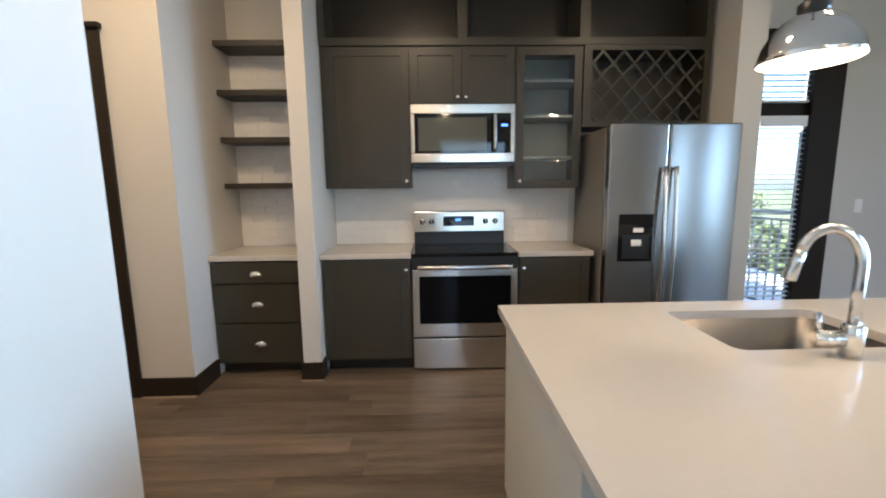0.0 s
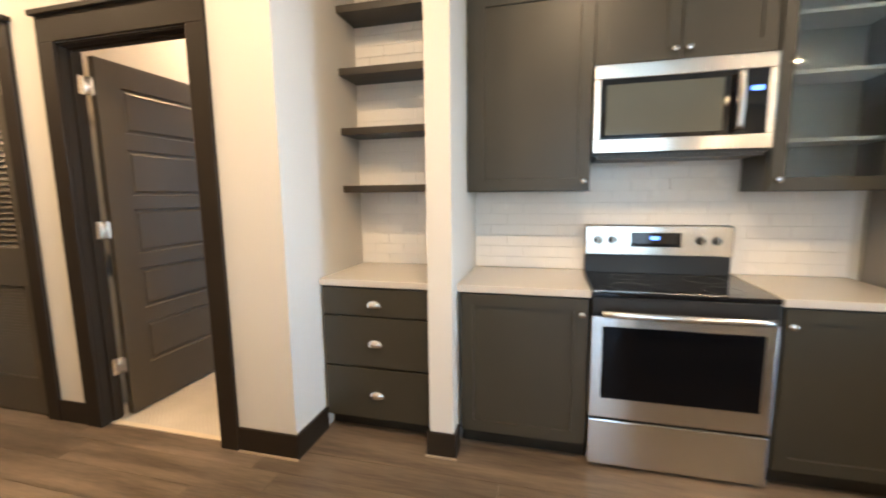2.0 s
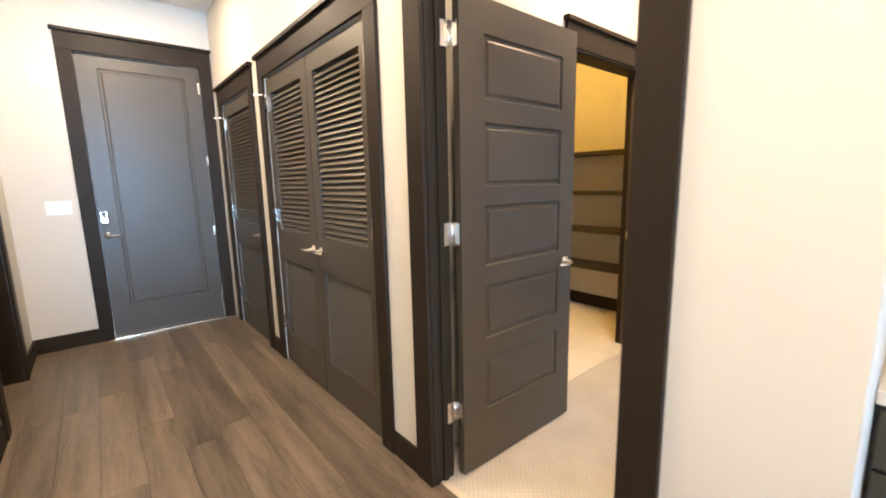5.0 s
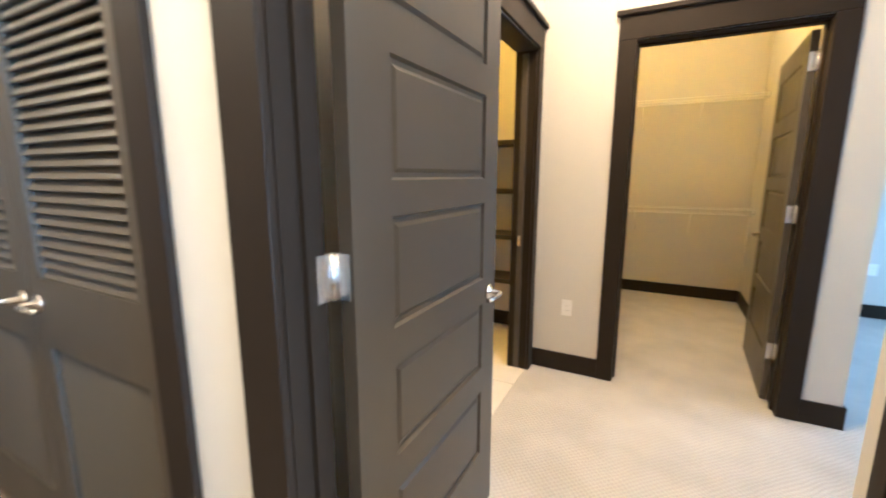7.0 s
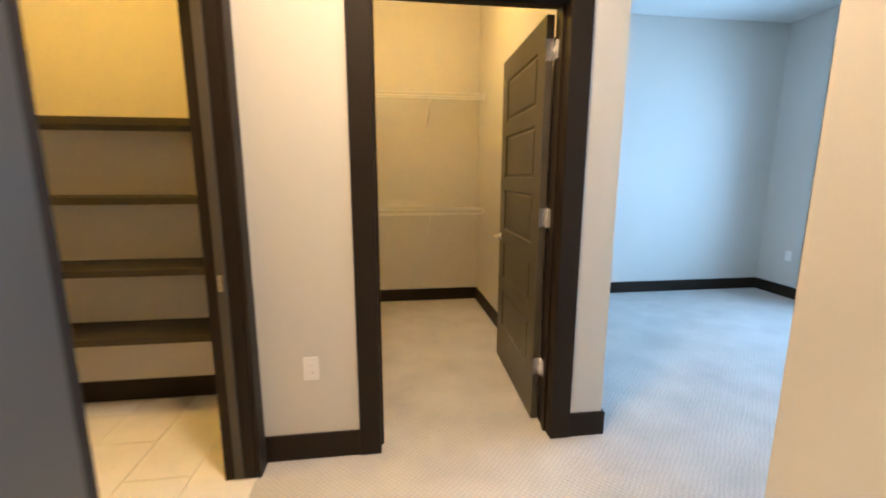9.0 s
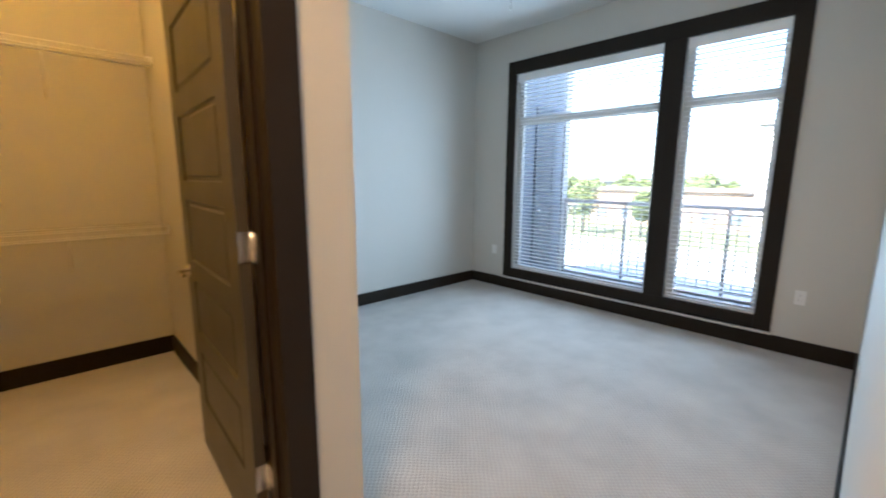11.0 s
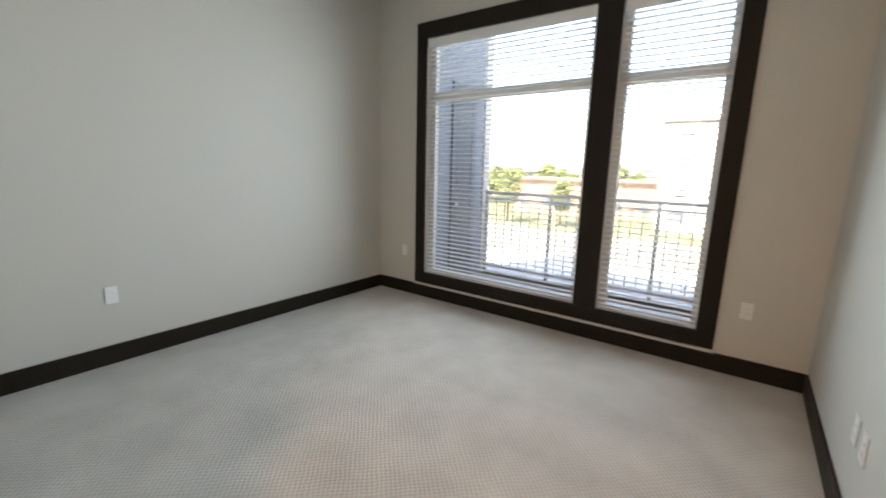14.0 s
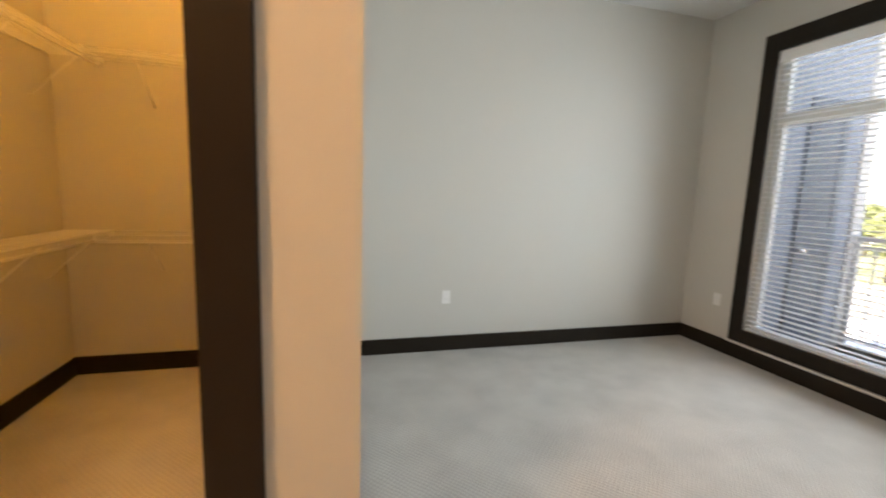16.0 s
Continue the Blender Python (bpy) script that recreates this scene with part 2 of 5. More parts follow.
def tube(bm, pts, r, seg=10, cap=True):
    """A round bar along points; r may be one radius or one for each point."""
    pts = [Vector(p) for p in pts]
    rs = r if isinstance(r, (list, tuple)) else [r] * len(pts)
    rings = []
    up = None
    for i, p in enumerate(pts):
        d = (pts[min(i + 1, len(pts) - 1)] - pts[max(i - 1, 0)]).normalized()
        if up is None:
            up = d.orthogonal().normalized()
        up = (up - d * up.dot(d)).normalized()
        side = d.cross(up)
        rings.append([bm.verts.new(p + rs[i] * (math.cos(a) * up + math.sin(a) * side)) for a in (2 * math.pi * k / seg for k in range(seg))])
    for a, b in zip(rings, rings[1:]):
        for k in range(seg):
            f = bm.faces.new((a[k], a[(k + 1) % seg], b[(k + 1) % seg], b[k]))
            f.smooth = True
    if cap:
        bm.faces.new(rings[0][::-1])
        bm.faces.new(rings[-1])
    return bm


def lathe(bm, profile, centre, axis=(0, 0, 1), seg=24):
    """Turns (radius, height) pairs round an axis through centre."""
    rot = Vector((0, 0, 1)).rotation_difference(Vector(axis)).to_matrix()
    c = Vector(centre)
    rings = []
    for r, h in profile:
        if r < 1e-5:
            rings.append([bm.verts.new(c + rot @ Vector((0, 0, h)))])
        else:
            rings.append([bm.verts.new(c + rot @ Vector((r * math.cos(a), r * math.sin(a), h))) for a in (2 * math.pi * k / seg for k in range(seg))])
    for a, b in zip(rings, rings[1:]):
        for k in range(seg):
            q = [a[k % len(a)], a[(k + 1) % len(a)], b[(k + 1) % len(b)], b[k % len(b)]]
            q = list(dict.fromkeys(q))
            if len(q) > 2:
                f = bm.faces.new(q)
                f.smooth = True
    return bm


def mesh_of(name, bm, material):
    bmesh.ops.recalc_face_normals(bm, faces=bm.faces)
    me = bpy.data.meshes.new(name)
    bm.to_mesh(me)
    bm.free()
    me.materials.append(material)
    return me


def solid(name, bm, material, label="", category="", kind="", group=""):
    """A top-level thing of one mesh, with its origin at its base."""
    lo = Vector([min(v.co[i] for v in bm.verts) for i in range(3)])
    hi = Vector([max(v.co[i] for v in bm.verts) for i in range(3)])
    base = Vector(((lo.x + hi.x) / 2, (lo.y + hi.y) / 2, lo.z))
    bmesh.ops.translate(bm, verts=bm.verts, vec=-base)
    ob = new(name, mesh_of(name, bm, material))
    ob.location = base
    ORIGIN[ob] = base
    return tagged(ob, label, category, group, kind)


def thing(name, base, label, category, group="", kind=""):
    ob = new(name)
    ob.empty_display_size = 0.1
    ob.location = base
    ORIGIN[ob] = Vector(base)
    return tagged(ob, label, category, group, kind)


def part(name, bm, material, parent, label=""):
    base = ORIGIN[parent]
    bmesh.ops.translate(bm, verts=bm.verts, vec=-base)
    ob = new(name, mesh_of(name, bm, material))
    ob.parent = parent
    ORIGIN[ob] = base
    return tagged(ob, label)


def piece(name, me, parent, at):
    ob = new(name, me)
    ob.parent = parent
    ob.location = Vector(at) - ORIGIN[parent]
    return ob


def structure(name, bm, material, label, category):
    return solid(name, bm, material, label, category, "structure")


H = 3.08  # ceiling height


def wall(name, x0, y0, x1, y1, label="greige painted plaster wall", holes=(), z0=0.0, z1=H):
    """A wall box along its longer side, with openings (a0, a1, z0, z1) cut through it."""
    along_x = (x1 - x0) > (y1 - y0)
    a0, a1 = (x0, x1) if along_x else (y0, y1)
    bm = bmesh.new()

    def add(a, b, lo, hi):
        if b - a > 1e-4 and hi - lo > 1e-4:
            box(bm, *((a, y0, lo, b, y1, hi) if along_x else (x0, a, lo, x1, b, hi)))

    at = a0
    for h0, h1, lo, hi in sorted(holes):
        add(at, h0, z0, z1)
        add(h0, h1, z0, lo)
        add(h0, h1, hi, z1)
        at = h1
    add(at, a1, z0, z1)
    return structure(name, bm, WALL, label, "wall")


# ---- the structure ----
wall("wall_corridor_north", -6.37, 2.64, -1.69, 2.755, holes=[(-6.10, -5.16, 0, 2.17), (-4.81, -3.31, 0, 2.17), (-2.905, -2.03, 0, 2.17)])
wall("wall_alcove", -1.69, 2.64, -1.585, 3.505, "greige painted wall end beside the shelf alcove")
wall("wall_entry", -6.49, 0.9, -6.37, 2.755, "greige painted wall round the entry door", holes=[(1.575, 2.535, 0, 2.55)])
wall("wall_corridor_south", -6.37, 0.92, -0.91, 1.04, holes=[(-5.75, -4.85, 0, 2.17)])
wall("wall_living_west", -0.91, -4.6, -0.79, 1.04, "greige painted wall end at the living room")
wall("wall_pillar", -0.925, 2.835, -0.80, 3.505, "greige painted pillar between alcove and kitchen")
wall("wall_kitchen", -1.69, 3.505, 2.12, 3.72, "greige painted wall between kitchen and bedroom")
wall("wall_balcony_door", 2.12, 3.505, 5.2, 3.72, "greige painted wall with the balcony door", holes=[(2.70, 3.30, 0.0, 2.45)])
wall("wall_fridge_side", 2.135, 2.95, 2.33, 3.505, "greige painted wall beside the fridge")
wall("wall_living_east", 5.2, -4.6, 5.32, 3.72, holes=[(-3.4, -2.75, 0.5, 2.5), (-2.2, -1.6, 0.5, 2.5), (-0.2, 1.9, 0.13, 2.63)])
wall("wall_living_south", -0.91, -4.72, 5.32, -4.6, holes=[(0.2, 2.0, 0.5, 2.6)])
# Unseen wall added behind the entry door to block light at its gaps.
wall("wall_entry_light_stop", -6.70, 0.9, -6.58, 2.9)
wall("wall_bath", -3.2, 2.755, -3.06, 4.985, "greige painted wall with the bathroom opening", holes=[(3.90, 4.88, 0, 2.17)])
wall("wall_closet_front", -3.2, 4.985, -1.32, 5.13, "greige painted wall with the closet doorway", holes=[(-2.505, -1.595, 0, 2.17)])
wall("wall_closet_east", -1.45, 5.13, -1.32, 7.55, "greige painted wall between closet and bedroom")
wall("wall_closet_west", -3.26, 5.13, -3.14, 7.55, "greige painted closet wall")
wall("wall_north", -3.26, 7.55, 2.27, 7.67, "greige painted far bedroom wall")
wall("wall_window", 2.12, 3.72, 2.27, 7.55, "greige painted wall round the bedroom window", holes=[(4.35, 5.09, 0.26, 2.62), (5.25, 6.90, 0.26, 2.62)])
wall("wall_bath_north", -5.1, 5.69, -3.26, 5.81)
wall("wall_bath_west", -5.22, 2.755, -5.1, 5.81)
wall("wall_laundry", -5.1, 3.45, -3.2, 3.57)
wall("wall_laundry_west", -6.49, 2.755, -6.37, 3.57)
wall("wall_laundry_north", -6.37, 3.45, -5.22, 3.57)
wall("wall_room_south", -6.49, -0.6, -0.91, -0.5)
wall("wall_room_west", -6.49, -0.5, -6.37, 0.9)

structure("ceiling", boxes((-6.5, -4.75, H, 2.27, 7.7, H + 0.15), (2.27, -4.75, H, 5.35, 3.72, H + 0.15)), CEIL, "off-white painted flat ceiling", "ceiling")
structure("floor_slab", boxes((-6.5, -4.75, -0.25, 5.35, 7.7, -0.03)), CONC, "bare concrete floor slab under the flooring", "floor")
structure("carpet_floor", boxes((-3.06, 2.70, -0.03, -1.69, 3.72, 0.0), (-3.06, 3.72, -0.03, 2.12, 4.985, 0.0), (-3.14, 4.985, -0.03, 2.12, 7.55, 0.0)), CARPET, "grey beige patterned carpet with a waffle texture", "carpet")


def casing(name, axis, face, out, a0, a1, top, w=0.092, head=0.135, label="dark brown painted door casing", lap=0.012):
    """A flat casing with a capped head on a wall face; out is the side on which it stands proud."""
    t = 0.02 * out
    rows = [(a0 - w, a0 + lap, 0.0, top), (a1 - lap, a1 + w, 0.0, top), (a0 - w, a1 + w, top, top + head)]
    root = None
    for i, (p, q, lo, hi) in enumerate(rows):
        f0, f1 = sorted((face, face + t))
        b = (p, f0, lo, q, f1, hi) if axis == "x" else (f0, p, lo, f1, q, hi)
        bm = boxes(b, bevel=0.003)
        if root is None:
            mid = (a0 + a1) / 2
            root = thing(name, (mid, face, 0) if axis == "x" else (face, mid, 0), label, "door casing", kind="structure")
        part(("side_casing", "side_casing", "head_casing")[i], bm, DARK, root)
    f0, f1 = sorted((face, face + t * 2.1))
    p, q = a0 - w - 0.018, a1 + w + 0.018
    part("cap", boxes((p, f0, top + head, q, f1, top + head + 0.028) if axis == "x" else (f0, p, top + head, f1, q, top + head + 0.028), bevel=0.004), DARK, root)
    return root


def jamb(axis, a0, a1, top, lo, hi, stop=None):
    """The lining of an opening through a wall from lo to hi, with its stop."""
    t = 0.012
    rows = [(a0, a0 + t, 0, top), (a1 - t, a1, 0, top), (a0 + t, a1 - t, top - t, top)]
    if stop:
        rows_s = [(a0 + t, a0 + t + 0.012, 0, top - t), (a1 - t - 0.012, a1 - t, 0, top - t), (a0 + t + .012, a1 - t - .012, top - t - 0.012, top - t)]
    bm = bmesh.new()
    for p, q, z0, z1 in rows:
        box(bm, *((p, lo, z0, q, hi, z1) if axis == "x" else (lo, p, z0, hi, q, z1)))
    if stop:
        for p, q, z0, z1 in rows_s:
            box(bm, *((p, stop[0], z0, q, stop[1], z1) if axis == "x" else (stop[0], p, z0, stop[1], q, z1)))
    return structure("door_jamb", bm, DARK, "dark brown painted door lining", "door frame")


casing("door_trim_bedroom", "x", 2.64, -1, -2.905, -2.03, 2.17, w=0.1)
casing("door_trim_laundry", "x", 2.64, -1, -4.81, -3.31, 2.17)
casing("door_trim_utility", "x", 2.64, -1, -6.10, -5.16, 2.17)
casing("door_trim_bedroom_inside", "x", 2.755, 1, -2.905, -2.03, 2.17, w=0.09, lap=-0.008)
casing("door_trim_closet", "x", 4.985, -1, -2.505, -1.595, 2.17)
casing("door_trim_closet_inside", "x", 5.13, 1, -2.505, -1.595, 2.17, w=0.09)
casing("door_trim_bath", "y", -3.06, 1, 3.90, 4.88, 2.17, w=0.08)
casing("door_trim_entry", "y", -6.37, 1, 1.575, 2.535, 2.55, w=0.095, head=0.145)
casing("door_trim_south", "x", 1.04, 1, -5.75, -4.85, 2.17)
jamb("x", -2.905, -2.03, 2.17, 2.642, 2.753, (2.69, 2.715))
jamb("x", -2.505, -1.595, 2.17, 4.987, 5.128, (5.04, 5.075))
jamb("y", 3.90, 4.88, 2.17, -3.198, -3.062)
jamb("x", -5.75, -4.85, 2.17, 0.922, 1.038)


def baseboard(name, rows, label="dark brown painted wooden baseboard"):
    """Boards against walls: (x0, y0, x1, y1) footprints, 135 mm high."""
    bm = bmesh.new()
    for r in rows:
        box(bm, r[0], r[1], 0.0, r[2], r[3], 0.132, bevel=0.003)
    return structure(name, bm, DARK, label, "baseboard")


T = 0.015
baseboard("baseboard_corridor_north", [(-5.068, 2.64 - T, -4.902, 2.64), (-3.218, 2.64 - T, -3.005, 2.64), (-1.93, 2.64 - T, -1.585 + T, 2.64), (-1.585, 2.64, -1.585 + T, 2.935)])
baseboard("baseboard_entry", [(-6.37, 1.04, -6.37 + T, 1.49)])
baseboard("baseboard_corridor_south", [(-4.74, 1.04, -0.79 + T, 1.04 + T), (-6.35, 1.04, -5.86, 1.04 + T)])
baseboard("baseboard_living", [(-0.79, -4.6, -0.79 + T, 1.04), (-0.775, -4.6, 5.2, -4.6 + T)])
baseboard("baseboard_pillar", [(-0.925 - T, 2.835 - T, -0.80 + T, 2.835), (-0.80, 2.835, -0.80 + T, 2.935), (-0.925 - T, 2.835, -0.925, 2.935)])
baseboard("baseboard_kitchen_east", [(2.33, 3.505 - T, 2.60, 3.505), (3.42, 3.505 - T, 5.2, 3.505), (2.33, 2.95, 2.33 + T, 3.49), (2.135, 2.95 - T, 2.33 + T, 2.95)])
baseboard("baseboard_vestibule", [(-3.06, 4.985 - T, -2.597, 4.985), (-1.503, 4.985 - T, -1.32 + T, 4.985), (-1.32, 4.985, -1.32 + T, 7.55), (-3.06, 3.64, -3.06 + T, 3.82), (-1.69 - T, 2.775, -1.69, 3.72), (-1.69 - T, 3.72, 2.12, 3.72 + T)])
baseboard("baseboard_bedroom", [(-1.32 + T, 7.55 - T, 2.12, 7.55), (2.12 - T, 3.72 + T, 2.12, 7.55 - T)])
baseboard("baseboard_closet", [(-3.14, 7.55 - T, -1.45, 7.55), (-1.45 - T, 5.15, -1.45, 7.55 - T), (-3.14, 5.15, -3.14 + T, 7.55 - T)])
baseboard("baseboard_bath", [(-5.1, 5.69 - T, -3.26, 5.69)])

structure("floor_trim", boxes((-1.93, 2.64 - T - 0.012, 0.0, -1.585 + T, 2.64 - T, 0.007), (-0.945, 2.835 - T - 0.012, 0.0, -0.78, 2.835 - T, 0.007)), TRIMSTRIP, "thin tan caulk strip at the foot of the baseboard", "trim")


structure("threshold_strip", boxes((-2.892, 2.672, 0.0, -2.043, 2.706, 0.007), bevel=0.002), STRIP, "pale tan threshold strip between wood floor and carpet", "trim")


# ---- doors ----
def hinge(parent, x, y, z, nx, ny):
    """A butt hinge: a knuckle and two leaves, in satin nickel."""
    bm = bmesh.new()
    tube(bm, [(x, y, z - 0.05), (x, y, z + 0.05)], 0.008, 10)
    box(bm, x - 0.032 * abs(nx) - 0.0025 * abs(ny), y - 0.032 * abs(ny) - 0.0025 * abs(nx), z - 0.05, x + 0.032 * abs(nx) + 0.0025 * abs(ny), y + 0.032 * abs(ny) + 0.0025 * abs(nx), z + 0.05)
    return part("hinge", bm, NICKEL, parent, "satin nickel hinge")


def open_hinge(parent, x, y, z, side):
    """A hinge of a door that stands open at a right angle: one leaf on the lining, one on the door's edge, a knuckle between."""
    bm = bmesh.new()
    tube(bm, [(x, y, z - 0.052), (x, y, z + 0.052)], 0.0075, 10)
    for k in range(1, 5):
        lathe(bm, [(0.0079, -0.001), (0.0079, 0.001)], (x, y, z - 0.052 + 0.0208 * k), (0, 0, 1), 10)
    lo, hi = sorted((x - side * 0.003, x))
    box(bm, lo, y - 0.052, z - 0.05, hi, y - 0.005, z + 0.05)
    lo, hi = sorted((x + side * 0.002, x + side * 0.040))
    box(bm, lo, y + 0.005, z - 0.05, hi, y + 0.0078, z + 0.05)
    return part("hinge", bm, NICKEL, parent, "satin nickel hinge")


def lever(parent, p, out, along, name="door_handle"):
    """A lever handle: a rose on the door at p, a neck and a bent grip."""
    p, o, a = Vector(p), Vector(out), Vector(along)
    bm = bmesh.new()
    lathe(bm, [(0, 0), (0.031, 0), (0.031, 0.006), (0.024, 0.011), (0.013, 0.013), (0.011, 0.045), (0, 0.045)], p, o, 20)
    tube(bm, [p + o * 0.045, p + o * 0.05 + a * 0.012, p + o * 0.052 + a * 0.05, p + o * 0.050 + a * 0.085, p + o * 0.044 + a * 0.115], [0.010, 0.010, 0.009, 0.008, 0.0075], 10)
    return part(name, bm, NICKEL, parent, "satin nickel lever handle")


def slab_with_panels(axis, f0, f1, a0, a1, z0, z1, panels, depth=0.008, rim=0.016):
    """A door leaf with recessed panels that have a moulded rim on both faces."""
    bm = bmesh.new()
    P = lambda a, f, z: (a, f, z) if axis == "x" else (f, a, z)  # noqa: E731
    zs = sorted({z0, z1, *[z for q in panels for z in q[2:]]})
    xs = sorted({a0, a1, *[z for q in panels for z in q[:2]]})
    for face, inward in ((f0, 1), (f1, -1)):
        for u0, u1 in zip(xs, xs[1:]):
            for w0, w1 in zip(zs, zs[1:]):
                mid = ((u0 + u1) / 2, (w0 + w1) / 2)
                if not any(q[0] < mid[0] < q[1] and q[2] < mid[1] < q[3] for q in panels):
                    bm.faces.new([bm.verts.new(P(*c)) for c in ((u0, face, w0), (u1, face, w0), (u1, face, w1), (u0, face, w1))])
        for q0, q1, r0, r1 in panels:
            loops = []
            for inset, deep in (((0, 0), (rim * 0.35, depth), (rim, depth), (rim * 1.6, depth * 0.35)) if rim > 0.01 else ((0, 0), (rim * 0.3, depth), (rim, depth), (rim * 2, depth))):
                f = face + inward * deep
                loops.append([bm.verts.new(P(*c)) for c in ((q0 + inset, f, r0 + inset), (q1 - inset, f, r0 + inset), (q1 - inset, f, r1 - inset), (q0 + inset, f, r1 - inset))])
            for a, b in zip(loops, loops[1:]):
                for k in range(4):
                    bm.faces.new((a[k], a[(k + 1) % 4], b[(k + 1) % 4], b[k]))
            bm.faces.new(loops[-1])
    for c in (((a0, f0, z0), (a1, f0, z0), (a1, f1, z0), (a0, f1, z0)), ((a0, f0, z1), (a1, f0, z1), (a1, f1, z1), (a0, f1, z1)),
              ((a0, f0, z0), (a0, f1, z0), (a0, f1, z1), (a0, f0, z1)), ((a1, f0, z0), (a1, f1, z0), (a1, f1, z1), (a1, f0, z1))):
        bm.faces.new([bm.verts.new(P(*q)) for q in c])
    bmesh.ops.remove_doubles(bm, verts=bm.verts, dist=1e-5)
    return bm


def five_panels(a0, a1, left=0.13, right=0.13):
    return [(a0 + left, a1 - right, lo, hi) for lo, hi in ((0.293, 0.557), (0.653, 0.908), (1.003, 1.280), (1.364, 1.642), (1.740, 2.004))]


door = thing("door_1", (-2.855, 3.2, 0.0), "dark grey-brown five-panel bedroom door standing open", "door", kind="structure")
leaf = part("door_leaf", slab_with_panels("y", -2.884, -2.846, 2.783, 3.62, 0.012, 2.145, five_panels(2.783, 3.62, 0.146, 0.122), depth=0.010, rim=0.018), DOORP, door)
for z in (0.33, 1.165, 1.98):
    open_hinge(leaf, -2.888, 2.766, z, 1)
lever(leaf, (-2.846, 3.555, 0.94), (1, 0, 0), (0, -1, 0))
lever(leaf, (-2.884, 3.555, 0.94), (-1, 0, 0), (0, -1, 0))

door = thing("door_2", (-1.63, 5.6, 0.0), "dark brown five-panel closet door standing open", "door", kind="structure")
leaf = part("door_leaf", slab_with_panels("y", -1.652, -1.614, 5.150, 6.045, 0.012, 2.145, five_panels(5.150, 6.045)), DOORP, door)
for z in (0.33, 1.16, 1.985):
    open_hinge(leaf, -1.611, 5.141, z, -1)
lever(leaf, (-1.652, 5.98, 0.945), (-1, 0, 0), (0, -1, 0))
swing = Vector((-1.620, 5.14, 0.0))
door.matrix_world = Matrix.Translation(swing) @ Matrix.Rotation(radians(-2.5), 4, 'Z') @ Matrix.Translation(-swing) @ Matrix.Translation(ORIGIN[door])

door = thing("door_3", (-6.41, 2.05, 0.0), "grey painted entry door with one tall recessed panel, closed", "door", kind="structure")
leaf = part("door_leaf", slab_with_panels("y", -6.43, -6.385, 1.59, 2.522, 0.012, 2.53, [(1.735, 2.395, 0.295, 2.435)], depth=0.010, rim=0.022), DOORP, door)
lever(leaf, (-6.385, 1.645, 0.97), (1, 0, 0), (0, 1, 0))
part("door_lock", lathe(boxes((-6.385, 1.605, 1.085, -6.36, 1.665, 1.195), bevel=0.01), [(0, 0), (0.02, 0), (0.018, 0.01), (0, 0.012)], (-6.36, 1.635, 1.14), (1, 0, 0), 16), CHROME, leaf, "chrome deadbolt with a black keypad")
part("lock_window", boxes((-6.3605, 1.618, 1.135, -6.353, 1.652, 1.185), bevel=0.003), BLACKP, leaf)
for z in (0.228, 0.943, 1.644, 2.353):
    part("hinge", box(tube(bmesh.new(), [(-6.372, 2.528, z - 0.057), (-6.372, 2.528, z + 0.057)], 0.012, 10), -6.3845, 2.500, z - 0.055, -6.381, 2.526, z + 0.055), NICKEL, leaf, "satin nickel spring hinge")
part("threshold", boxes((-6.47, 1.58, -0.005, -6.34, 2.53, 0.012), bevel=0.004), NICKEL, door, "metal door threshold")


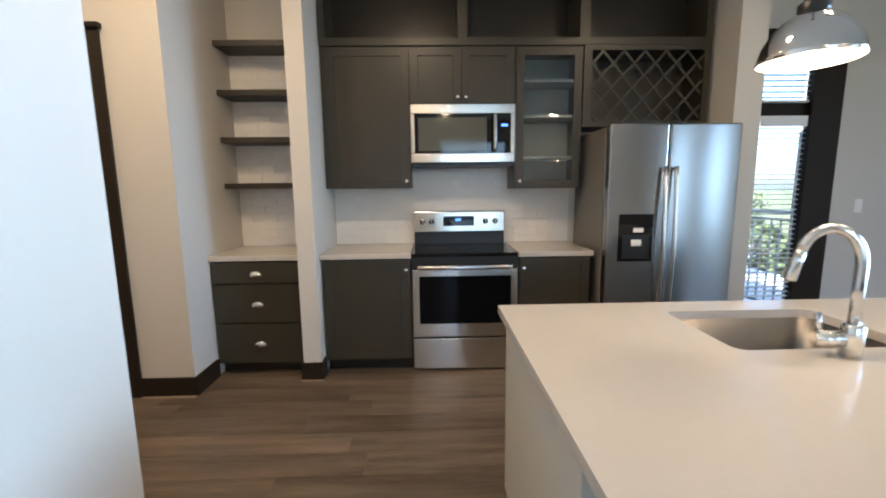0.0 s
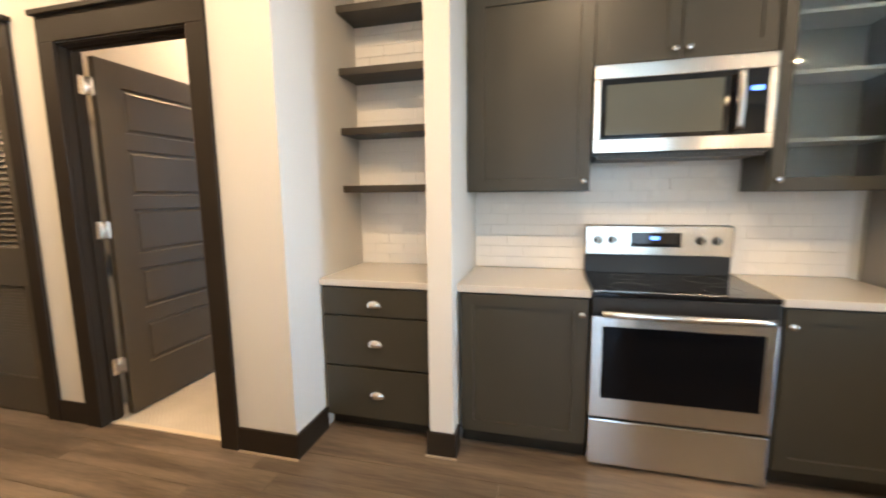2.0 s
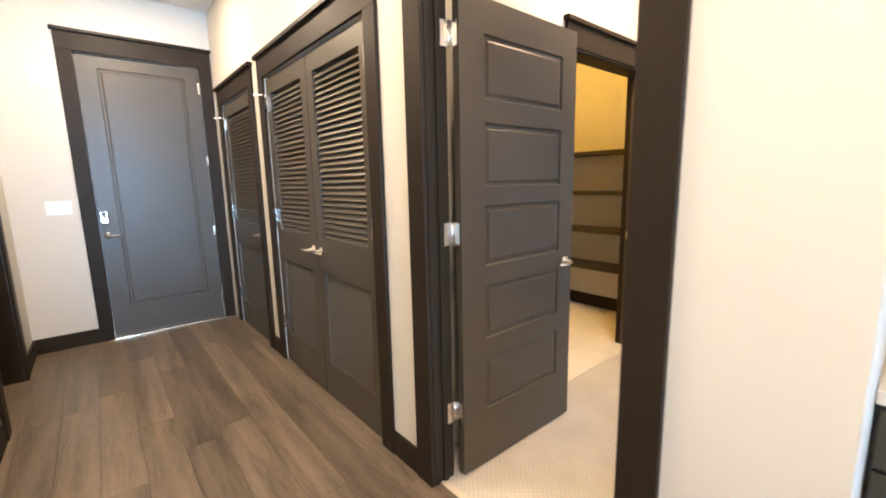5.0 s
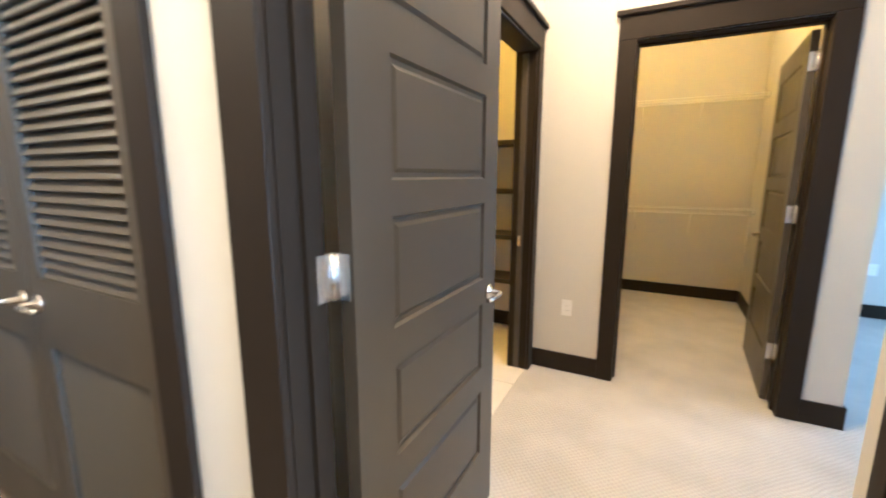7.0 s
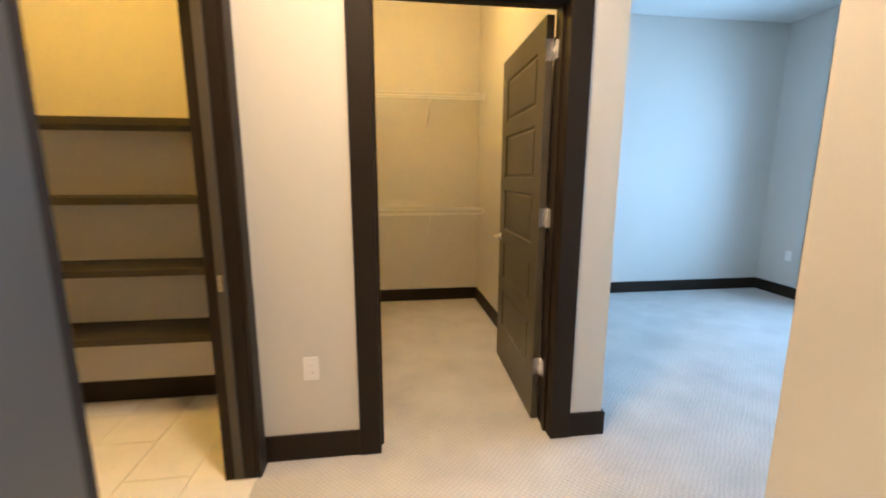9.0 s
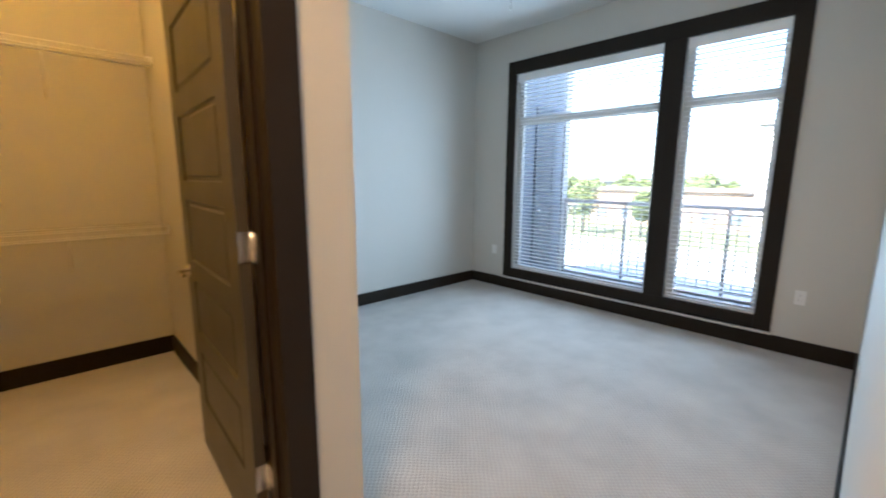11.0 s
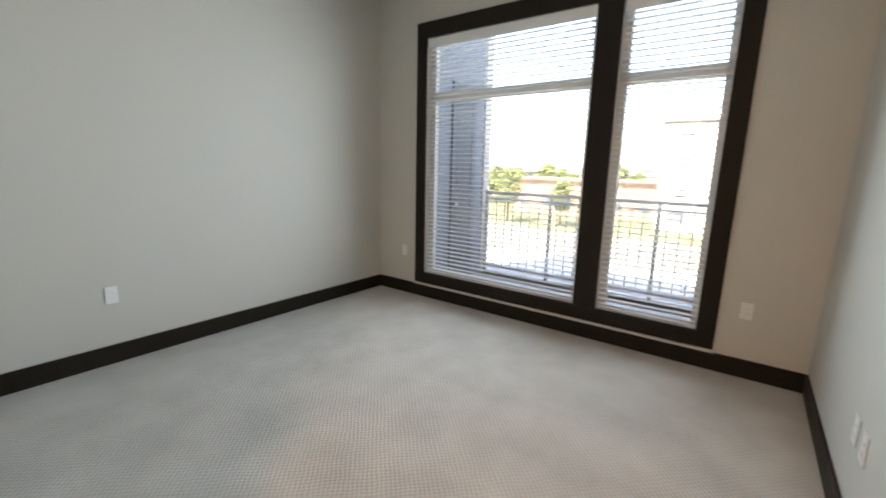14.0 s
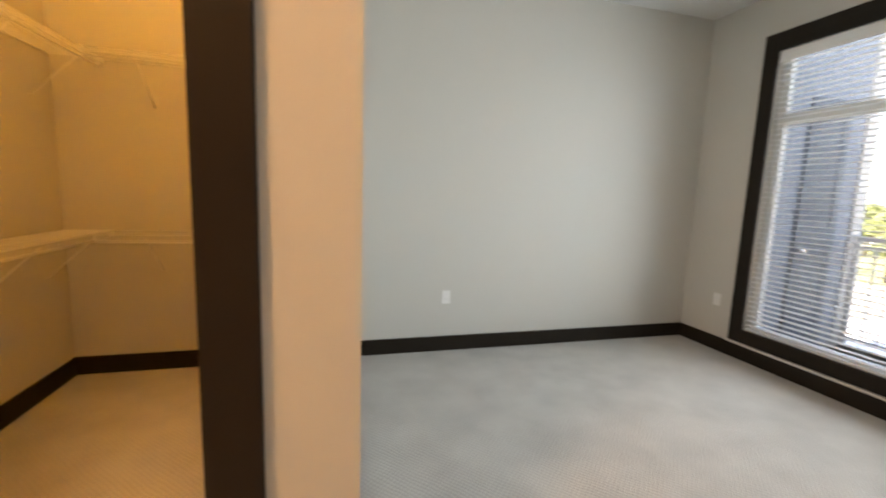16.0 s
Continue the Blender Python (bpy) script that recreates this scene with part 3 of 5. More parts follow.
def louver_door(name, a0, a1, handle_at, hinge_at, label, pin_stop=False):
    """A closed door with slats in its upper field and finer slats in its lower one."""
    f0, f1 = 2.645, 2.685
    d = thing(name, ((a0 + a1) / 2, 2.665, 0.0), label, "door", kind="structure")
    s = 0.085
    bm = boxes((a0, f0, 0.012, a0 + s, f1, 2.15), (a1 - s, f0, 0.012, a1, f1, 2.15), (a0 + s, f0, 0.012, a1 - s, f1, 0.243),
               (a0 + s, f0, 0.832, a1 - s, f1, 1.06), (a0 + s, f0, 2.045, a1 - s, f1, 2.15))
    part("door_frame", bm, DOORP, d)
    # Black sheet behind the slats in place of the closets' shade.
    part("shade_sheet", boxes((a0 + s, f1 - 0.004, 0.243, a1 - s, f1, 0.832), (a0 + s, f1 - 0.004, 1.06, a1 - s, f1, 2.045)), BLACKP, d)
    for lo, hi, step, dep in ((1.06, 2.045, 0.0335, 0.036), (0.243, 0.832, 0.0196, 0.019)):
        slat = bmesh.new()
        box(slat, a0 + s, -dep / 2, -0.0035, a1 - s, dep / 2, 0.0035)
        bmesh.ops.translate(slat, verts=slat.verts, vec=(-(a0 + a1) / 2, 0, 0))
        bmesh.ops.rotate(slat, verts=slat.verts, cent=(0, 0, 0), matrix=Matrix.Rotation(radians(57), 3, 'X'))
        me = mesh_of("slat", slat, DOORP)
        n = int((hi - lo) / step)
        for k in range(n):
            piece("slat", me, d, ((a0 + a1) / 2, f0 + 0.018, lo + step * (k + 0.5)))
    sgn = 1 if handle_at < (a0 + a1) / 2 else -1
    lever(d, (handle_at, f0, 0.975), (0, -1, 0), (sgn, 0, 0))
    for z in (0.33, 1.165, 1.98):
        hinge(d, hinge_at, f0 - 0.006, z, 0.9, 0.1)
    if pin_stop:
        arm = tube(bmesh.new(), [(hinge_at, f0 - 0.006, 2.033), (hinge_at, f0 - 0.006, 2.046), (hinge_at - 0.012, f0 - 0.035, 2.048), (hinge_at - 0.045, f0 - 0.062, 2.048)], 0.006, 8)
        part("hinge_pin_stop", lathe(arm, [(0, 0), (0.012, 0), (0.012, 0.012), (0, 0.014)], (hinge_at - 0.045, f0 - 0.062, 2.048), (-0.8, -0.6, 0), 12), WHITEP, d, "white tipped hinge pin stop")
    return d


louver_door("door_4", -4.795, -4.065, -4.115, -4.80, "dark brown louvred laundry door, closed", True)
louver_door("door_5", -4.055, -3.325, -4.005, -3.32, "dark brown louvred laundry door, closed")
louver_door("door_6", -6.085, -5.175, -5.235, -6.09, "dark brown louvred utility door, closed", True)


# ---- kitchen ----
def shaker(bm, axis, face, out, a0, a1, z0, z1, thick=0.02, rail=0.06, rec=0.009):
    """A framed flat-panel door front."""
    bm.free()
    f0, f1 = sorted((face, face + thick * out))
    return slab_with_panels(axis, f0, f1, a0, a1, z0, z1, [(a0 + rail, a1 - rail, z0 + rail, z1 - rail)], depth=rec, rim=0.004)


def knob(parent, x, y, z):
    return part("knob", lathe(bmesh.new(), [(0, 0), (0.007, 0), (0.006, 0.012), (0.015, 0.018), (0.016, 0.025), (0.011, 0.030), (0, 0.031)], (x, y, z), (0, -1, 0), 18), CHROME, parent, "round chrome knob")


def cup_pull(parent, x, y, z):
    """A half-round cup pull."""
    bm = bmesh.new()
    w, h, d = 0.045, 0.030, 0.022
    rings = []
    for i in range(9):
        a = math.pi * i / 8
        rings.append([bm.verts.new((x - w * math.cos(a) * math.sin(b), y - d * math.sin(a) * math.sin(b) - 0.001, z - 0.012 + h * math.cos(b))) for b in [math.pi * 0.62 * j / 6 + 0.001 for j in range(7)]])
    for a, b in zip(rings, rings[1:]):
        for j in range(6):
            f = bm.faces.new((a[j], a[j + 1], b[j + 1], b[j]))
            f.smooth = True
    return part("cup_pull", bm, CHROME, parent, "chrome cup pull")


CF = 2.955  # front of the base cabinet bodies


def base_cabinet(x0, x1, knob_x, label):
    c = thing("base_cabinet", ((x0 + x1) / 2, 3.2, 0.0), label, "cabinet", "kitchen base cabinets")
    part("body", boxes((x0, CF, 0.10, x1, 3.493, 0.857)), CAB, c)
    # Toe kick darker than the body, with its shade in the colour.
    part("toe_kick", boxes((x0, CF + 0.06, 0.0, x1, CF + 0.075, 0.10)), CABSHADE, c)
    d = part("door", shaker(bmesh.new(), "x", CF - 0.001, -1, x0 + 0.012, x1 - 0.012, 0.105, 0.848), CAB, c)
    knob(d, knob_x, CF - 0.021, 0.775)


base_cabinet(-0.785, -0.150, -0.185, "dark grey-brown base cabinet with a framed door")
base_cabinet(0.630, 1.160, 0.665, "dark grey-brown base cabinet beside the fridge")
c = thing("drawer_cabinet", (-1.255, 3.2, 0.0), "dark grey-brown cabinet with three drawers", "cabinet")
# Dark body, so the gaps between drawers carry painted shade.
part("body", boxes((-1.58, CF, 0.09, -0.93, 3.493, 0.857)), CABSHADE, c)
part("toe_kick", boxes((-1.58, CF + 0.06, 0.0, -0.93, CF + 0.075, 0.09)), CABSHADE, c)
for lo, hi, pz in ((0.095, 0.390, 0.245), (0.401, 0.684, 0.545), (0.695, 0.846, 0.768)):
    d = part("drawer", boxes((-1.572, CF - 0.021, lo, -0.938, CF - 0.001, hi), bevel=0.002), CAB, c)
    cup_pull(d, -1.262, CF - 0.021, pz)
for x0, x1, lab in ((-0.798, -0.148, "white quartz worktop beside the range"), (0.628, 1.175, "white quartz worktop beside the fridge"), (-1.583, -0.927, "white quartz worktop in the shelf alcove")):
    solid("worktop", boxes((x0, 2.925, 0.8575, x1, 3.495, 0.893), bevel=0.003), QUARTZ, lab, "worktop")

for i, (zt, y0) in enumerate(((1.41, 3.26), (1.755, 3.26), (2.10, 3.26), (2.45, 3.26))):
    solid("floating_shelf", boxes((-1.583, y0 - 0.005, zt - 0.042, -0.927, 3.493, zt), bevel=0.002), SHELFM, "dark wooden floating shelf in the tiled alcove", "shelf", group="alcove shelves")

# upper cabinets
UF = 3.215
c = thing("wall_cabinet", (-0.47, 3.36, 1.36), "tall dark grey-brown wall cabinet with one door", "cabinet", "wall cabinets")
part("body", boxes((-0.795, UF, 1.36, -0.148, 3.5, 2.385)), CAB, c)
d = part("door", shaker(bmesh.new(), "x", UF - 0.001, -1, -0.755, -0.152, 1.365, 2.375), CAB, c)
knob(d, -0.18, UF - 0.021, 1.41)
c = thing("wall_cabinet", (0.245, 3.36, 1.97), "dark grey-brown double-door wall cabinet over the microwave", "cabinet", "wall cabinets")
part("body", boxes((-0.147, UF, 1.972, 0.642, 3.5, 2.385)), CAB, c)
for a0, a1, kx in ((-0.140, 0.240, 0.212), (0.246, 0.632, 0.274)):
    d = part("door", shaker(bmesh.new(), "x", UF - 0.001, -1, a0, a1, 1.978, 2.375), CAB, c)
    knob(d, kx, UF - 0.021, 2.02)
c = thing("glass_cabinet", (0.9, 3.36, 1.34), "dark grey-brown wall cabinet with a clear glass door and shelves", "cabinet", "wall cabinets")
part("body", boxes((0.643, UF, 1.345, 0.661, 3.5, 2.385), (1.135, UF, 1.345, 1.153, 3.5, 2.385), (0.661, UF, 1.345, 1.135, 3.5, 1.363), (0.661, UF, 2.367, 1.135, 3.5, 2.385), ), CAB, c)
part("back", boxes((0.661, 3.485, 1.363, 1.135, 3.5, 2.367)), MELAMINE, c, "pale grey back")
bm = boxes((0.652, UF - 0.021, 1.35, 0.708, UF - 0.001, 2.375), (1.082, UF - 0.021, 1.35, 1.138, UF - 0.001, 2.375), (0.708, UF - 0.021, 1.35, 1.082, UF - 0.001, 1.41), (0.708, UF - 0.021, 2.315, 1.082, UF - 0.001, 2.375))
d = part("door", bm, CAB, c)
part("pane", boxes((0.706, UF - 0.013, 1.408, 1.084, UF - 0.009, 2.317)), CABGLASS, d, "clear glass pane")
knob(d, 0.68, UF - 0.021, 1.40)
for z in (1.572, 1.878, 2.138):
    part("shelf", boxes((0.661, UF + 0.03, z, 1.135, 3.485, z + 0.018), bevel=0.002), SHELFP, c, "pale painted shelf")
c = thing("wine_rack", (1.63, 3.36, 1.84), "dark wooden wine rack with a crossed lattice", "wine rack")
part("frame", boxes((1.154, UF - 0.02, 1.80, 1.212, 3.5, 2.385), (2.055, UF - 0.02, 1.80, 2.10, 3.5, 2.385), (1.212, UF - 0.02, 2.35, 2.055, 3.5, 2.385), (1.212, UF - 0.02, 1.80, 2.055, 3.5, 1.84), (1.212, 3.48, 1.84, 2.055, 3.5, 2.35)), CAB, c)


def lattice_bar(x, z, dx, y0, y1):
    """One bar of the lattice, clipped to the frame's opening."""
    lo, hi, bottom, top = 1.212, 2.055, 1.84, 2.35
    pts = []
    for s in (0.0, top - bottom):
        pts.append((x + 0.9 * dx * s, bottom + s))
    (xa, za), (xb, zb) = pts
    if xa > xb:
        (xa, za), (xb, zb) = (xb, zb), (xa, za)
    if xb <= lo + .01 or xa >= hi - .01:
        return None
    k = (zb - za) / (xb - xa)
    if xa < lo:
        xa, za = lo, za + k * (lo - xa)
    if xb > hi:
        xb, zb = hi, zb - k * (xb - hi)
    n = Vector((-(zb - za), 0, xb - xa)).normalized() * 0.009
    bm = bmesh.new()
    vs = [bm.verts.new((px + s * n.x, y, pz + s * n.z)) for y in (y0, y1) for px, pz, s in ((xa, za, 1), (xb, zb, 1), (xb, zb, -1), (xa, za, -1))]
    for q in ((0, 1, 2, 3), (7, 6, 5, 4), (0, 4, 5, 1), (1, 5, 6, 2), (2, 6, 7, 3), (3, 7, 4, 0)):
        bm.faces.new([vs[i] for i in q])
    return bm


for k in range(-4, 9):
    for dx, y0 in ((1, UF - 0.012), (-1, UF - 0.002)):
        x = 1.212 + 0.158 * k + (0.103 if dx > 0 else 0.073)
        bm = lattice_bar(x, 0, dx, y0, y0 + 0.010)
        if bm:
            part("lattice_bar", bm, CAB, c)
c = thing("open_cabinet", (0.65, 3.36, 2.386), "dark grey-brown row of open cubbies under the ceiling", "cabinet", "wall cabinets")
part("frame", boxes((-0.795, UF - 0.02, 2.387, 2.10, 3.5, 2.44), (-0.795, UF - 0.02, 3.0, 2.10, 3.5, 3.075)), CAB, c)
for x0, x1 in ((-0.795, -0.75), (0.215, 0.285), (1.115, 1.19), (2.055, 2.10)):
    part("divider", boxes((x0, UF - 0.02, 2.44, x1, 3.5, 3.0)), CAB, c)
# Cubby backs coloured darker than their frame to stand for shade.
part("back", boxes((-0.75, 3.485, 2.44, 2.055, 3.499, 3.0)), CABSHADE, c)

# range
r = thing("range", (0.24, 3.2, 0.0), "stainless steel electric range with a black glass top", "range")
X0, X1 = -0.143, 0.622
part("body", boxes((X0 + 0.004, 2.96, 0.02, X1 - 0.004, 3.485, 0.868), (X0 + 0.03, 3.0, 0.0, X1 - 0.03, 3.45, 0.02)), BLACKP, r)
part("cooktop", boxes((X0, 2.915, 0.868, X1, 3.43, 0.892), bevel=0.006), BLACKG, r, "black glass cooktop")
for x, y, q in ((0.05, 3.05, 0.10), (0.44, 3.05, 0.085), (0.05, 3.30, 0.075), (0.44, 3.30, 0.10)):
    part("burner_ring", lathe(bmesh.new(), [(q - 0.003, 0), (q - 0.003, 0.0006), (q, 0.0006), (q, 0)], (x, y, 0.8921), (0, 0, 1), 36), DARKGLASS, r)
part("front_rail", boxes((X0, 2.925, 0.785, X1, 2.96, 0.867), bevel=0.006), BLACKP, r)
b = part("back_panel", boxes((X0 + 0.002, 3.43, 0.888, X1 - 0.014, 3.49, 1.165), bevel=0.006), BLACKP, r)
part("control_panel", boxes((X0, 3.418, 0.995, X1 - 0.012, 3.45, 1.162), bevel=0.006), STEELH, r, "stainless control panel")
part("display", boxes((0.10, 3.412, 1.045, 0.355, 3.4175, 1.125), bevel=0.002), BLACKG, r)
part("clock", boxes((0.20, 3.4105, 1.085, 0.245, 3.4118, 1.105)), DISPLAY, r, "small blue glowing clock")
for x in (-0.073, 0.003, 0.45, 0.53):
    k = part("dial", lathe(bmesh.new(), [(0, 0), (0.024, 0), (0.023, 0.006), (0.019, 0.022), (0, 0.023)], (x, 3.418, 1.082), (0, -1, 0), 20), BLACKP, r, "black dial")
    part("grip", boxes((x - 0.004, 3.384, 1.062, x + 0.004, 3.396, 1.102), bevel=0.002), STEELH, k)
d = part("oven_door", boxes((X0, 2.922, 0.268, X1, 2.958, 0.775), bevel=0.006), STEELH, r, "stainless oven door")
part("window", boxes((-0.092, 2.917, 0.37, 0.574, 2.9215, 0.725), bevel=0.002), OVENGLASS, d, "black glass oven window")
bm = tube(bmesh.new(), [(-0.10 + 0.68 * k / 12, 2.868 - 0.012 * math.sin(math.pi * k / 12), 0.800) for k in range(13)], 0.017, 12)
for x in (-0.075, 0.555):
    tube(bm, [(x, 2.868, 0.800), (x, 2.925, 0.800)], 0.011, 8)
part("oven_handle", bm, STEELH, r, "stainless bar handle")
part("drawer", boxes((X0, 2.926, 0.02, X1, 2.958, 0.255), bevel=0.006), STEELH, r, "stainless storage drawer")

# microwave
m = thing("microwave", (0.245, 3.33, 1.53), "stainless over-the-range microwave with a dark window", "microwave")
part("body", boxes((-0.140, 3.20, 1.532, 0.635, 3.49, 1.97)), BLACKP, m)
part("front_frame", boxes((-0.142, 3.165, 1.90, 0.637, 3.199, 1.968), (-0.142, 3.165, 1.545, 0.637, 3.199, 1.612), (-0.142, 3.165, 1.612, -0.112, 3.199, 1.90), (0.605, 3.165, 1.612, 0.637, 3.199, 1.90), bevel=0.004), STEELH, m, "stainless frame")
part("door_glass", boxes((-0.112, 3.168, 1.612, 0.455, 3.198, 1.90)), BLACKG, m, "black glass door")
part("window", boxes((-0.085, 3.1655, 1.632, 0.425, 3.1678, 1.872)), DARKGLASS, m, "grey mesh window")
part("control_strip", boxes((0.455, 3.168, 1.612, 0.605, 3.198, 1.90)), BLACKG, m)
part("clock", boxes((0.535, 3.1662, 1.805, 0.585, 3.1678, 1.825)), DISPLAY, m)
bm = tube(bmesh.new(), [(0.482, 3.125 - 0.010 * math.sin(math.pi * k / 10), 1.625 + 0.265 * k / 10) for k in range(11)], 0.016, 12)
for z in (1.64, 1.875):
    tube(bm, [(0.482, 3.125, z), (0.482, 3.17, z)], 0.009, 8)
part("handle", bm, STEEL, m, "stainless bar handle")
part("vent", boxes((-0.12, 3.19, 1.515, 0.615, 3.46, 1.531)), BLACKP, m)

# fridge
f = thing("refrigerator", (1.665, 3.15, 0.0), "stainless side-by-side refrigerator with an ice dispenser", "refrigerator")
part("body", boxes((1.213, 2.895, 0.03, 2.115, 3.485, 1.755), bevel=0.006), FRSIDE, f, "grey painted steel body")
part("base_grille", boxes((1.23, 2.90, 0.0, 2.10, 2.93, 0.03)), BLACKP, f)
ld = part("freezer_door", boxes((1.213, 2.822, 0.06, 1.618, 2.888, 1.768), bevel=0.012), STEEL, f, "stainless freezer door")
rd = part("fridge_door", boxes((1.626, 2.822, 0.06, 2.118, 2.888, 1.768), bevel=0.012), STEEL, f, "stainless fridge door")
for x, pr in ((1.585, ld), (1.66, rd)):
    bm = tube(bmesh.new(), [(x, 2.79 - 0.028 * math.sin(math.pi * k / 14), 0.48 + 1.0 * k / 14) for k in range(15)], 0.015, 12)
    for z in (0.50, 1.46):
        tube(bm, [(x, 2.785, z), (x, 2.824, z)], 0.011, 8)
    part("handle", bm, NICKEL, pr, "curved stainless handle")
dp = part("dispenser", boxes((1.300, 2.815, 0.83, 1.540, 2.8215, 1.16), bevel=0.003), BLACKG, ld, "black ice and water dispenser")
part("dispenser_recess", boxes((1.325, 2.812, 0.85, 1.515, 2.8148, 1.02)), BLACKP, ld)
part("paddle", boxes((1.385, 2.800, 0.94, 1.455, 2.8118, 0.985), bevel=0.004), WHITEP, ld, "pale dispenser paddle")
part("label_strip", boxes((1.40, 2.8135, 1.035, 1.47, 2.8148, 1.065)), WHITEP, ld)

# island
isl = thing("kitchen_island", (1.3, 1.15, 0.0), "kitchen island with white panels", "island")
for row in ((0.30, 0.74, 0.09, 0.34, 1.59, 0.828), (2.53, 0.74, 0.09, 2.55, 1.59, 0.828), (0.34, 0.74, 0.09, 2.53, 0.76, 0.828), (0.34, 1.57, 0.09, 2.53, 1.59, 0.828)):
    part("side_panel", boxes(row, bevel=0.002), ISLANDP, isl)
part("toe_kick", boxes((0.33, 0.80, 0.0, 2.53, 1.53, 0.09)), DARK, isl)
SX0, SX1, SY0, SY1 = 0.915, 1.49, 1.15, 1.545
bm = bmesh.new()
IX0, IX1, IY0, IY1, IZ0, IZ1 = 0.28, 2.62, 0.33, 1.68, 0.829, 0.862
rad, ns = 0.04, 6
inner = []
for cx, cy, a0 in ((SX1 - rad, SY1 - rad, 0), (SX0 + rad, SY1 - rad, 90), (SX0 + rad, SY0 + rad, 180), (SX1 - rad, SY0 + rad, 270)):
    inner.append([(cx + rad * math.cos(radians(a0 + 90 * k / ns)), cy + rad * math.sin(radians(a0 + 90 * k / ns))) for k in range(ns + 1)])
outer = [(IX1, IY1), (IX0, IY1), (IX0, IY0), (IX1, IY0)]
for z in (IZ1, IZ0):
    ov = [bm.verts.new((*p, z)) for p in outer]
    iv = [[bm.verts.new((*p, z)) for p in q] for q in inner]
    for i in range(4):
        for k in range(ns):
            bm.faces.new((ov[i], iv[i][k], iv[i][k + 1]))
        j = (i + 1) % 4
        bm.faces.new((ov[i], iv[i][-1], iv[j][0], ov[j]))
    if z == IZ1:
        top_o, top_i = ov, [v for q in iv for v in q]
    else:
        low_o, low_i = ov, [v for q in iv for v in q]
for a, b in ((top_o, low_o), (top_i, low_i)):
    for k in range(len(a)):
        bm.faces.new((a[k], a[(k + 1) % len(a)], b[(k + 1) % len(a)], b[k]))
solid("island_worktop", bm, QUARTZ, "white quartz island worktop with faint grey flecks", "worktop")
sk = thing("sink", ((SX0 + SX1) / 2, (SY0 + SY1) / 2, 0.64), "stainless steel undermount sink in the island", "sink")
bm = bmesh.new()
g, rr = 0.006, 0.05
loops = []
for inset, z, rad in ((-0.012, 0.8285, 0.05), (0.0, 0.8285, 0.045), (0.008, 0.68, 0.05), (0.03, 0.645, 0.05), (0.06, 0.642, 0.04)):
    lp = []
    x0, x1, y0, y1 = SX0 + inset, SX1 - inset, SY0 + inset, SY1 - inset
    for cx, cy, a0 in ((x1 - rad, y1 - rad, 0), (x0 + rad, y1 - rad, 90), (x0 + rad, y0 + rad, 180), (x1 - rad, y0 + rad, 270)):
        lp += [bm.verts.new((cx + rad * math.cos(radians(a0 + 90 * k / 6)), cy + rad * math.sin(radians(a0 + 90 * k / 6)), z)) for k in range(7)]
    loops.append(lp)
for a, b in zip(loops, loops[1:]):
    for k in range(len(a)):
        q = bm.faces.new((a[k], a[(k + 1) % len(a)], b[(k + 1) % len(a)], b[k]))
        q.smooth = True
bm.faces.new(loops[-1])
part("basin", bm, SINKM, sk)
part("drain", lathe(bmesh.new(), [(0, 0.002), (0.03, 0.002), (0.042, 0.004), (0.045, 0)], (1.2, 1.35, 0.6425), (0, 0, 1), 24), CHROME, sk)

fa = thing("faucet", (1.19, 1.085, 0.862), "chrome gooseneck kitchen faucet with a pull-down head", "faucet")
fx, fy = 1.19, 1.085
part("base", lathe(bmesh.new(), [(0, 0), (0.027, 0), (0.027, 0.09), (0.022, 0.098), (0, 0.098)], (fx, fy, 0.8622), (0, 0, 1), 24), CHROME, fa)
arc = [(fx, fy, 0.955), (fx, fy, 1.06), (fx, fy, 1.13)]
for k in range(1, 13):
    a = math.pi * 0.90 * k / 12
    arc.append((fx - 0.055 * (1 - math.cos(a)) * 1.1, fy + 0.03 * (1 - math.cos(a)) * 1.1, 1.13 + 0.098 * math.sin(a)))
part("neck", tube(bmesh.new(), arc, 0.0145, 14), CHROME, fa)
e = Vector(arc[-1])
dn = (Vector(arc[-1]) - Vector(arc[-2])).normalized()
dn = (dn + Vector((0, 0, -0.25))).normalized()
part("spray_head", lathe(bmesh.new(), [(0, 0), (0.015, 0), (0.016, 0.03), (0.020, 0.085), (0.018, 0.09), (0, 0.088)], e, dn, 18), CHROME, fa)
hb = part("valve", tube(bmesh.new(), [(fx - 0.02, fy + 0.008, 0.912), (fx - 0.085, fy + 0.03, 0.912)], [0.024, 0.023], 16), CHROME, fa)
part("lever", tube(bmesh.new(), [(fx - 0.072, fy + 0.026, 0.925), (fx - 0.080, fy + 0.028, 0.985)], [0.007, 0.009], 10), CHROME, fa)


